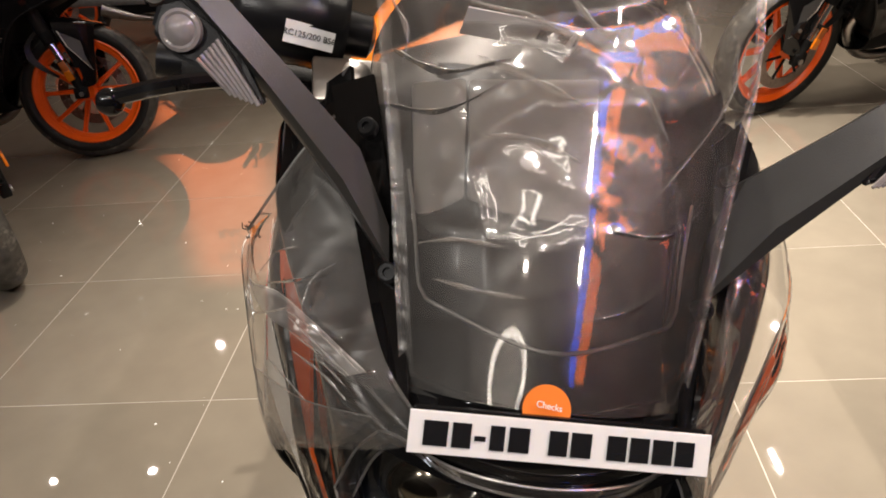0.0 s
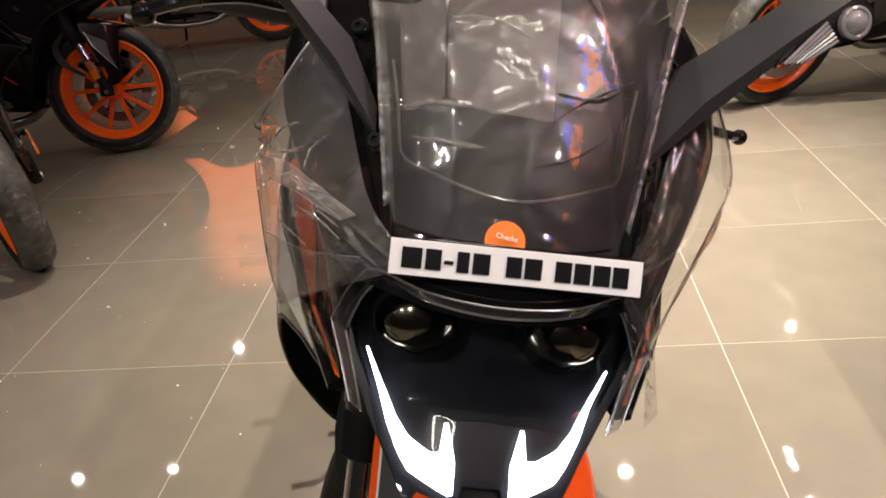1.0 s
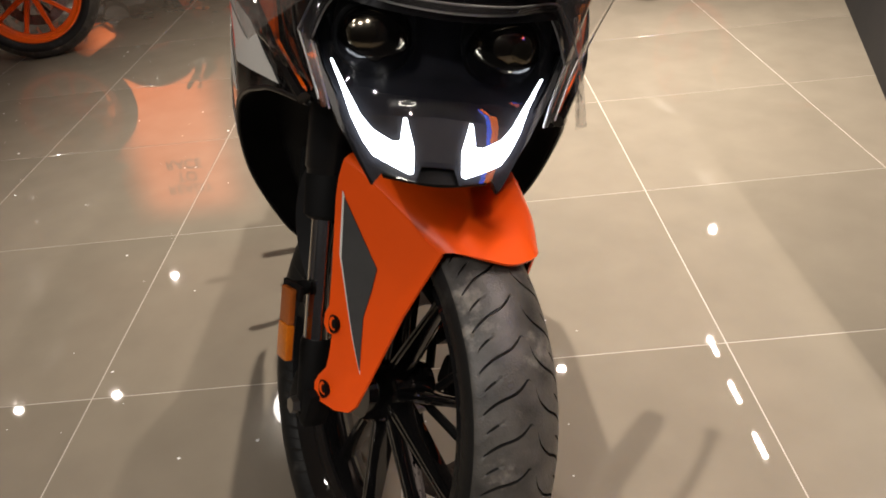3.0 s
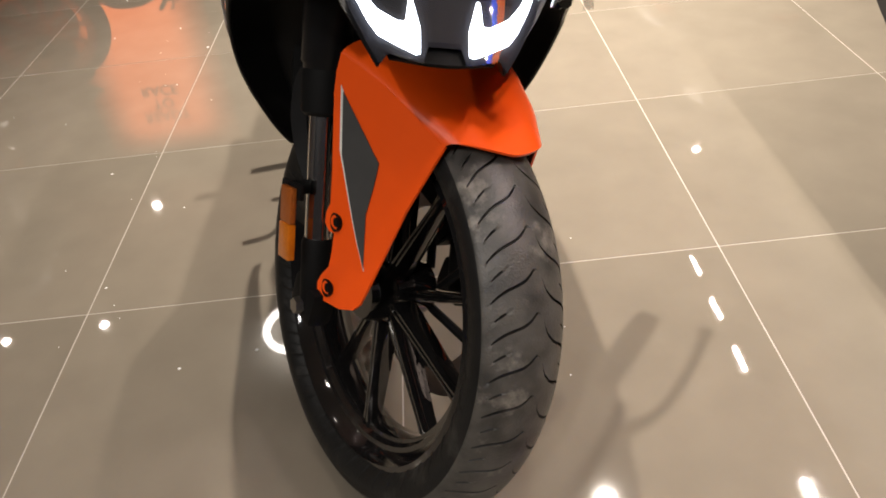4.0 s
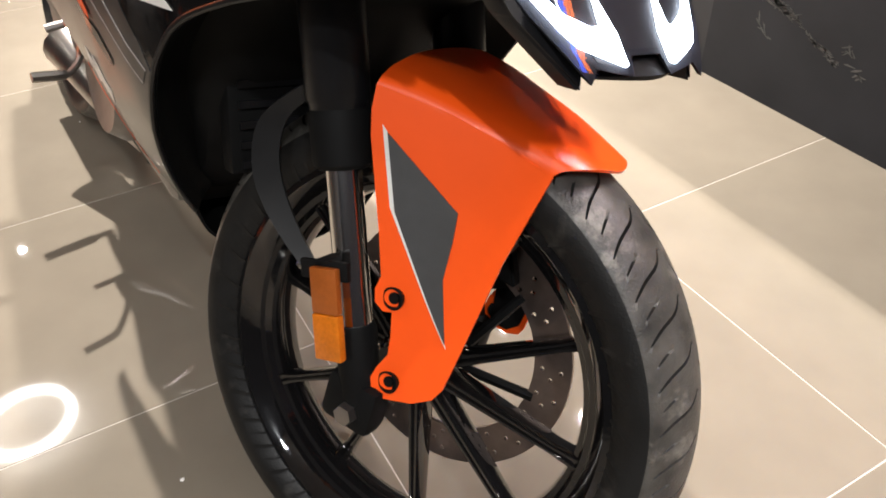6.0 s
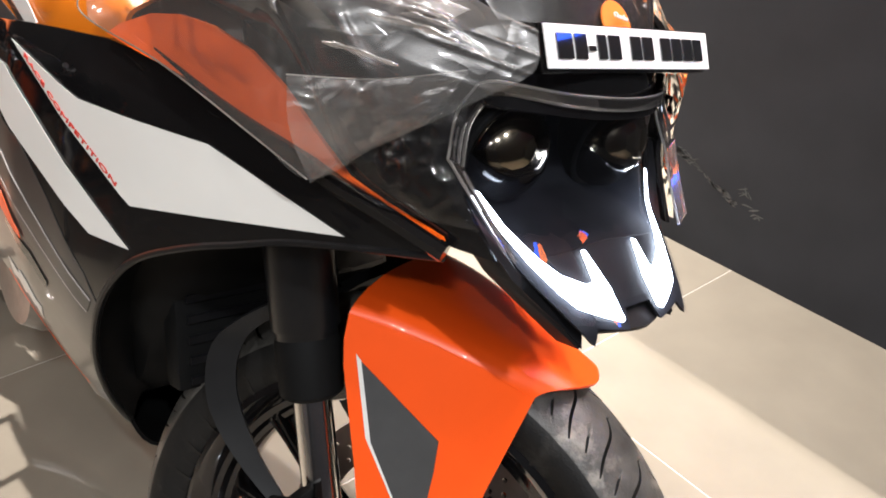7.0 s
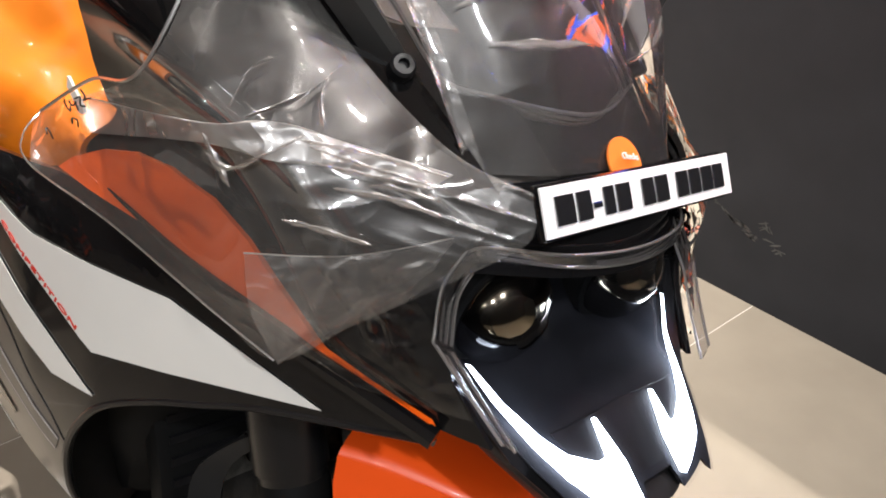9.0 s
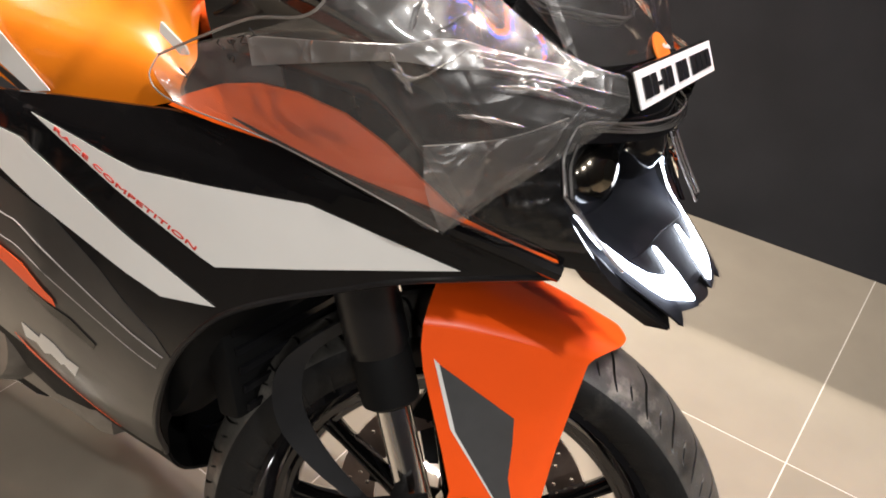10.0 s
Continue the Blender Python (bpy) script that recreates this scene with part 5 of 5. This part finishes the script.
# lettering on the white decal
for s in (-1, 1):
    bm = text_bm("RACE COMPETITION", 0.0132)
    a, b = Vector((0.298, 0.7275)), Vector((0.162, 0.6610))
    c, d = (a + b) / 2, (b - a).normalized()
    up = Vector((d.y, -d.x)) if d.y * 0 - d.x > 0 else Vector((-d.y, d.x))
    wide = max(v.co.x for v in bm.verts) - min(v.co.x for v in bm.verts)
    k = 0.150 / wide
    for v in bm.verts:
        q = c + d * v.co.x * k * (1 if s < 0 else -1) + up * (v.co.y * 0.42 + 0.0035)
        z0 = v.co.z
        v.co = flank(s, 0.0016 + z0)(q.x, q.y)
    part("lettering", bm, M_RED, [o for o in bike.children if o.name.startswith("side_fairing")][0 if s < 0 else 1], "red lettering", 0)

# black canister with a paper label, by the bars
can = part("canister", tf(lathe([(-0.05, 0.020), (-0.05, 0.030), (-0.044, 0.034), (0.030, 0.034), (0.036, 0.030), (0.036, 0.018), (0.056, 0.017), (0.060, 0.010)], 36), pose(-0.196, 0.168, 0.992, 0, 6, 8)), M_SATIN, bike, "black plastic canister with a white paper label")
part("label", tf(box(0.038, 0.0015, 0.017, (0, 0, 0), 0.0004), pose(-0.184, 0.1350, 0.9905, -14, 8, 8)), M_PAPER, can, "white paper label", 0)
part("label_text", text_bm("RC125/200 BS6", 0.0062), M_INK, can, smooth=0, xf=pose(-0.184, 0.1337, 0.9903, -14, 8, 8) @ pose(0, 0, 0, 90, 0, 0))
part("clamp_plate", tf(box(0.058, 0.040, 0.008, (0, 0, 0), 0.003), pose(-0.150, 0.125, 0.962, 38, 0, 10)), M_STEEL, bike, "bright alloy clamp")
part("clamp_bolt", tf(lathe([(0, 0.011), (0.007, 0.011), (0.009, 0.007)], 18), pose(-0.146, 0.121, 0.967, 38, 0, 10) @ pose(0, 0, 0, 0, -90, 0)), M_STEEL, bike)

tag = tagged(empty("paper_tag", BIKE @ pose(-0.028, 0.118, 1.020, 40, 3, 4)), "small white paper tag with dark handwriting under the film", "paper tag")
part("paper", box(0.088, 0.0008, 0.030), M_PAPER, tag, smooth=0)
for xa, xb in ((0.012, 0.022), (0.027, 0.036), (0.041, 0.043)):
    part("bar", box(xb - xa, 0.0006, 0.012, ((xa + xb) / 2, -0.0008, 0)), M_INK, tag, "dark bar", 0)

# crumpled clear film over the screen and cheeks


def crease(amount, seed, folds=6.0):
    """Soft billows with a few sharp folds running across them."""
    def move(p, u, v):
        q = Vector((p.x * 7 + seed, p.y * 7, p.z * 7))
        a = 0.35 + noise.noise(q) * 0.8
        for k, (cu, cv) in enumerate(((1.0, 0.7), (-0.6, 1.0), (0.2, 1.0))):
            w = (u * cu + v * cv) * folds * (0.6 + 0.25 * k) + 1.3 * noise.noise(q * 0.8 + Vector((k * 7.0, seed, 0)))
            a += 0.9 * max(0.0, 1 - abs((w % 1.0) - 0.5) / 0.13) * max(0.0, noise.noise(q * 0.9 + Vector((3.0 * k, 8, seed))) + 0.25)
        rim = min(1.0, 5 * min(u, 1 - u, v, 1 - v) + 0.15)
        return Vector((0.5 * noise.noise(q + Vector((9, 0, 0))), -0.7, 0.55)) * amount * a * rim
    return move


def on_rows(rows, u, v):
    """The point of a sheet through rows at shares u across and v along."""
    across = [spline(r, 41)[round(40 * min(1, max(0, u)))] for r in rows]
    return spline(across, 41)[round(40 * min(1, max(0, v)))]


side_rows = {}
film = tagged(empty("plastic_film", BIKE), "crumpled clear protective film over the fairing", "plastic film")
for s in (-1, 1):
    rows = [[(0.080, -0.109, 0.843), (0.104, -0.068, 0.855), (0.124, -0.014, 0.889), (0.142, 0.030, 0.930), (0.154, 0.056, 0.958)],
            [(0.082, -0.111, 0.832), (0.128, -0.062, 0.842), (0.154, -0.018, 0.871), (0.167, 0.020, 0.905), (0.176, 0.049, 0.928)],
            [(0.086, -0.111, 0.820), (0.143, -0.058, 0.829), (0.175, -0.022, 0.846), (0.197, 0.013, 0.860), (0.208, 0.048, 0.868)],
            [(0.106, -0.098, 0.803), (0.156, -0.052, 0.804), (0.187, -0.006, 0.820), (0.209, 0.070, 0.842), (0.215, 0.186, 0.811)],
            [(0.150, -0.056, 0.760), (0.172, -0.032, 0.736), (0.190, 0.005, 0.753), (0.214, 0.078, 0.777), (0.233, 0.150, 0.789)]]
    if s > 0:
        rows[1][4], rows[2][3:] = (0.180, 0.076, 0.934), [(0.198, 0.042, 0.874), (0.210, 0.087, 0.890)]
        rows[3] = [(0.114, -0.098, 0.772), (0.146, -0.056, 0.796), (0.178, -0.008, 0.826), (0.203, 0.042, 0.858), (0.212, 0.072, 0.876)]
        rows[4] = [(0.118, -0.096, 0.739), (0.150, -0.044, 0.779), (0.172, -0.010, 0.803), (0.192, 0.020, 0.828), (0.211, 0.052, 0.858)]
    rows = [[(s * x, y, z) for x, y, z in r] for r in rows]
    side_rows[s] = rows
    part("side_film", sheet(rows, 60, 60, 0.0, wobble=crease(0.0055 if s < 0 else 0.004, 3.1 * s, 4.0)), M_FILM if s < 0 else M_FILMCLEAR, film, smooth=80)
    # heat-sealed hem along the rear edge, and the lower edge
    hem = [rows[0][4], rows[1][4], rows[2][4]] + ([(s * 0.212, 0.105, 0.850), rows[3][4]] if s < 0 else [rows[3][4], rows[4][4], rows[4][3], rows[4][2], rows[4][1], rows[4][0]])
    part("film_hem", tube(spline(hem, 40), 0.0011, 6), M_CLEARTRIM, film)
    if s < 0:
        part("film_hem", tube(spline([rows[3][4], (s * 0.228, 0.180, 0.798), rows[4][4], rows[4][3], rows[4][2], rows[4][1]], 40), 0.0006, 6), M_CLEARTRIM, film)
    if s > 0:
        continue
    # doubled fold that runs slantwise from the hem to the foot of the pillar
    off = Vector((s * 0.004, -0.005, 0.002))
    top = [on_rows(rows, u, v) + off for u, v in ((0.86, 0.70), (0.68, 0.55), (0.52, 0.40), (0.35, 0.25), (0.20, 0.13))]
    low = [on_rows(rows, u, v) + off for u, v in ((0.80, 0.82), (0.59, 0.65), (0.48, 0.53), (0.35, 0.41), (0.19, 0.25))]
    part("film_fold", sheet([top, low], 44, 10, 0.0, wobble=crease(0.003, 2.3 * s)), M_FOLD, film, smooth=80)
    part("fold_edge", tube(spline(top, 40), [0.0003 + 0.0002 * math.sin(k * 0.9) for k in range(40)], 6), M_STREAK, film)
    flap = [[(s * 0.187, -0.022, 0.796), (s * 0.150, -0.058, 0.803), (s * 0.104, -0.082, 0.815)], [(s * 0.184, -0.026, 0.765), (s * 0.154, -0.052, 0.772), (s * 0.112, -0.080, 0.803)], [(s * 0.171, -0.034, 0.734), (s * 0.156, -0.046, 0.752), (s * 0.118, -0.078, 0.790)]]
    low_film = [[(s * 0.114, -0.094, 0.802), (s * 0.138, -0.064, 0.777), (s * 0.170, -0.034, 0.746)], [(s * 0.118, -0.105, 0.756), (s * 0.134, -0.077, 0.742), (s * 0.152, -0.046, 0.735)],
                [(s * 0.110, -0.119, 0.730), (s * 0.124, -0.089, 0.727), (s * 0.142, -0.062, 0.728)]]
    part("film_apron", sheet(low_film, 30, 30, 0.0, wobble=crease(0.004, 5.4 * s)), M_APRON, film, smooth=80)
    part("film_flap", sheet(flap, 24, 20, 0.0, wobble=crease(0.004, 7.7 * s)), M_FLAP, film, smooth=80)
    part("fold_edge", tube(spline(flap[0], 24), 0.0004, 6), M_STREAK, film)
for k, (y, z) in enumerate(((0.118, 0.834), (0.108, 0.838), (0.099, 0.842), (0.091, 0.846), (0.110, 0.828), (0.155, 0.808))):
    pts = [(-0.222 + 0.001 * i, y + 0.0028 * math.sin(2.1 * i + k), z + 0.0022 * math.cos(1.7 * i + 2 * k) - 0.001 * i) for i in range(5)]
    part("bar", tube(spline(pts, 18), 0.0005, 5), M_INK, film, "dark felt-pen mark")
up_rows = [[(x * 1.02, y - 0.003, z) for x, y, z in r] for r in BAG]
part("screen_film", sheet(up_rows, 60, 70, 0.0, wobble=crease(0.010, 1.7)), M_FILMCLEAR, film, smooth=80)

for edge in (0, -1):
    inward = 1 if edge == 0 else -1
    rim = [Vector(r[edge]) for r in up_rows]
    band = [[p + Vector((inward * k, -abs(k) * 0.9, 0.002 * math.sin(9 * p.z * 10))) for p in rim] for k in (-0.002, 0.003, 0.007)]
    part("film_seam", sheet(band, 12, 40, 0.0, wobble=crease(0.002, 6.1 + edge)), M_FLAP, film, smooth=80)


STREAKS = [((0.01, 0.457), (0.20, 0.46), (0.35, 0.49)), ((0.04, 0.53), (0.21, 0.497), (0.36, 0.52)), ((0.28, 0.53), (0.40, 0.50), (0.49, 0.47)), ((0.29, 0.433), (0.40, 0.425), (0.51, 0.40)),
           ((0.11, 0.23), (0.22, 0.25), (0.36, 0.24)), ((0.16, 0.175), (0.27, 0.185), (0.40, 0.167)), ((0.90, 0.62), (0.83, 0.51), (0.70, 0.39), (0.62, 0.318)), ((0.80, 0.346), (0.63, 0.27), (0.52, 0.203)),
           ((0.75, 0.227), (0.65, 0.18), (0.53, 0.139)), ((0.57, 0.298), (0.70, 0.302), (0.80, 0.346)), ((0.98, 0.57), (0.92, 0.51), (0.80, 0.44)), ((0.24, 0.61), (0.43, 0.572), (0.50, 0.545)), ((0.62, 0.572), (0.60, 0.525), (0.67, 0.46)),
           ((0.06, 0.60), (0.10, 0.55), (0.08, 0.50)), ((0.45, 0.62), (0.52, 0.585), (0.58, 0.60)), ((0.70, 0.66), (0.72, 0.58), (0.66, 0.50)), ((0.15, 0.72), (0.30, 0.68), (0.42, 0.70)), ((0.55, 0.78), (0.66, 0.70), (0.80, 0.74))]


def film_crease(path, wide, lift, seed):
    """A rounded fold in the film; stacked pale layers stand in for its highlight."""
    n = len(path)
    swell = [(0.12 + math.sin(math.pi * k / (n - 1)) ** 0.6) * (0.8 + 0.25 * math.sin(0.8 * k + seed)) for k in range(n)]
    for share, high in ((1.0, 0.0), (0.62, 0.0005), (0.32, 0.0010)):
        rows = [[p + Vector((0.3, -0.5, 0.8)) * w * wide * share * swell[k] + lift * (high + h * wide * share * swell[k]) for k, p in enumerate(path)]
                for w, h in ((-1, 0.0), (-0.5, 0.30), (0.1, 0.75), (0.55, 0.35), (1, 0.0))]
        part("crease", sheet(rows, 26, 11, 0.0), M_CREASE, film, smooth=80)


for pts in STREAKS:
    film_crease(spline([on_rows(up_rows, u, v) + Vector((0, -0.006, 0.004)) for u, v in pts], 22), 0.0034, Vector((0, -0.7, 0.7)), 11 * pts[0][0])
# folds of the side film: fine lines along the doubled fold, a few soft creases across the rest
SIDE_FOLDS = [(0.0016, ((0.46, 0.39), (0.32, 0.25), (0.21, 0.16))), (0.0014, ((0.42, 0.41), (0.30, 0.29), (0.20, 0.22))), (0.0012, ((0.40, 0.44), (0.28, 0.33), (0.19, 0.26))),
              (0.0022, ((0.57, 0.68), (0.52, 0.68), (0.50, 0.52), (0.45, 0.38))), (0.0020, ((0.50, 0.15), (0.48, 0.22), (0.42, 0.30))), (0.0018, ((0.62, 0.60), (0.55, 0.68), (0.50, 0.72))),
              (0.0020, ((0.66, 0.44), (0.65, 0.36), (0.60, 0.26))), (0.0024, ((0.60, 0.45), (0.50, 0.25), (0.49, 0.10))), (0.0018, ((0.33, 0.50), (0.22, 0.42), (0.14, 0.45))),
              (0.0016, ((0.38, 0.72), (0.30, 0.69), (0.20, 0.70))), (0.0018, ((0.12, 0.46), (0.115, 0.60), (0.12, 0.72))), (0.0014, ((0.28, 0.43), (0.25, 0.34), (0.17, 0.33)))]
for k, (wide, pts) in enumerate(SIDE_FOLDS):
    path = spline([on_rows(side_rows[-1], u, v) + Vector((-0.005, -0.006, 0.003)) for u, v in pts], 26)
    film_crease(path, 1.35 * wide, Vector((-0.5, -0.7, 0.5)), k)
part("film_corner", sheet([[(0.112, -0.090, 0.800), (0.124, -0.070, 0.800)], [(0.123, -0.103, 0.745), (0.141, -0.072, 0.740)], [(0.130, -0.112, 0.706), (0.150, -0.084, 0.700)]], 14, 20, 0.0, wobble=crease(0.007, 4.2)), M_FLAP, film, "hanging corner of clear film", 80)

# ---- other motorcycles ----
PAL_B = {"fender": M_BLACK, "rim": M_RIMO, "lower": M_BLACK, "tank": M_BLACK, "panel": M_BLACK}


def stand_bike(label, x, y, heading, turned, lean=10.0):
    """heading: degrees of the way it faces, from +x towards +y. x, y: the front tyre's foot."""
    m = Matrix.Translation((x, y, 0)) @ pose(0, 0, 0, 0, 0, heading + 90) @ pose(0, 0, 0, 0, lean, 0)
    return motorcycle("sport_motorcycle", m, turned, label, PAL_B, False)


stand_bike("black sport motorcycle with orange wheels, seen side on", -1.84, 1.78, 4.0, 10.0, 8)
stand_bike("black sport motorcycle with orange wheels behind another", -1.75, 4.15, 6.0, 6.0, 8)
stand_bike("black sport motorcycle with orange wheels, its front tyre turned", -1.66, 0.60, -18.0, -30.0, 8)
stand_bike("black sport motorcycle with orange wheels beside the partition", 1.08, 1.80, -162.0, 8.0, 10)
stand_bike("black sport motorcycle with orange wheels in the far row", 2.05, 2.55, -160.0, 8.0, 10)

# ---- lamps on the ceiling ----
# the last four fixtures hold the added fill spots
for sx, sy, watts, size in SPOTS:
    lampob = part("ceiling_spotlight", tf(lathe([(0.0, size * 0.5 + 0.012), (0.035, size * 0.5 + 0.012), (0.035, size * 0.5 + 0.022), (0.0, size * 0.5 + 0.025)], 28, True), pose(sx, sy, CEIL - 0.036, 0, -90, 0)), M_FIXT)
    tagged(lampob, "small round recessed ceiling spotlight, lit, four of them added fill", "ceiling lamp", "ceiling spotlights")
# fixtures for the known row and for the added fill strips
for sx, sy in STRIPS + [b[:2] for b in FILL_STRIPS]:
    lampob = part("strip_light", box(0.07, 0.27, 0.03, (sx, sy, CEIL - 0.015), 0.004), M_FIXT)
    tagged(lampob, "short linear ceiling light, lit, known row and added fill alike", "ceiling lamp", "linear lights over the partition")
ring = part("ring_light", torus(0.27, 0.03), M_LAMP)
ring.location = (-1.30, 2.66, CEIL - 0.12)
tagged(ring, "round glowing ring lamp hung under the ceiling", "ring lamp", "ring lamps")
for k in range(3):
    a = 2 * math.pi * k / 3
    part("wire", tube([(0.27 * math.cos(a), 0.27 * math.sin(a), 0.0), (0.1 * math.cos(a), 0.1 * math.sin(a), 0.12)], 0.002, 6), M_STEEL, ring)
copy_thing(ring, Matrix.Translation((0.55, -2.55, CEIL - 0.12)))

# ---- dust on the floor, and pale bits that stand in for lamp glints ----
grit = random.Random(11)
bm = bmesh.new()
for _ in range(150):
    cx, cy = grit.uniform(-2.2, 0.2), grit.uniform(-0.9, 2.2)
    rr, ang = 0.0012 + 0.0030 * grit.random() ** 3, grit.random() * 6.28
    low = [bm.verts.new((cx + rr * math.cos(ang + k * 1.257) * (0.6 + 0.7 * grit.random()), cy + rr * math.sin(ang + k * 1.257) * (0.6 + 0.7 * grit.random()), 0.0002)) for k in range(5)]
    tip = bm.verts.new((cx, cy, 0.0002 + rr * 0.5))
    for k in range(5):
        bm.faces.new((low[k], low[(k + 1) % 5], tip))
tagged(part("dust_bits", bm, M_PAPER, smooth=0), "scattered pale dust, and specks for lamp glints, on the tiles", "dust", kind="stuff")

# ---- floor: grout bed and single tiles ----
TILE, X0 = 0.6, 0.45
floor = part("floor", box(9.6, 9.0, 0.1, (-0.75, 0.9, -0.0507)), M_GROUT, smooth=0)
tagged(floor, "polished beige-grey porcelain tiles with pale joints", "floor", kind="structure")
tile_bm = bmesh.new()
hs = (TILE - 0.0022) / 2
low = [tile_bm.verts.new((a * hs, b * hs, -0.006)) for a, b in ((-1, -1), (1, -1), (1, 1), (-1, 1))]
mid = [tile_bm.verts.new((a * hs, b * hs, -0.0008)) for a, b in ((-1, -1), (1, -1), (1, 1), (-1, 1))]
top = [tile_bm.verts.new((a * (hs - 0.0005), b * (hs - 0.0005), 0)) for a, b in ((-1, -1), (1, -1), (1, 1), (-1, 1))]
for a, b in ((low, mid), (mid, top)):
    for i in range(4):
        tile_bm.faces.new((a[i], a[(i + 1) % 4], b[(i + 1) % 4], b[i]))
tile_bm.faces.new(top)
tile_me = bpy.data.meshes.new("tile")
tile_bm.to_mesh(tile_me)
tile_bm.free()
tile_me.materials.append(M_TILE)
for i in range(16):
    for j in range(15):
        t_ob = new("tile", tile_me)
        t_ob.location = (-5.55 + TILE * (i + 0.5), -3.6 + TILE * (j + 0.5), 0)
        t_ob.parent = floor
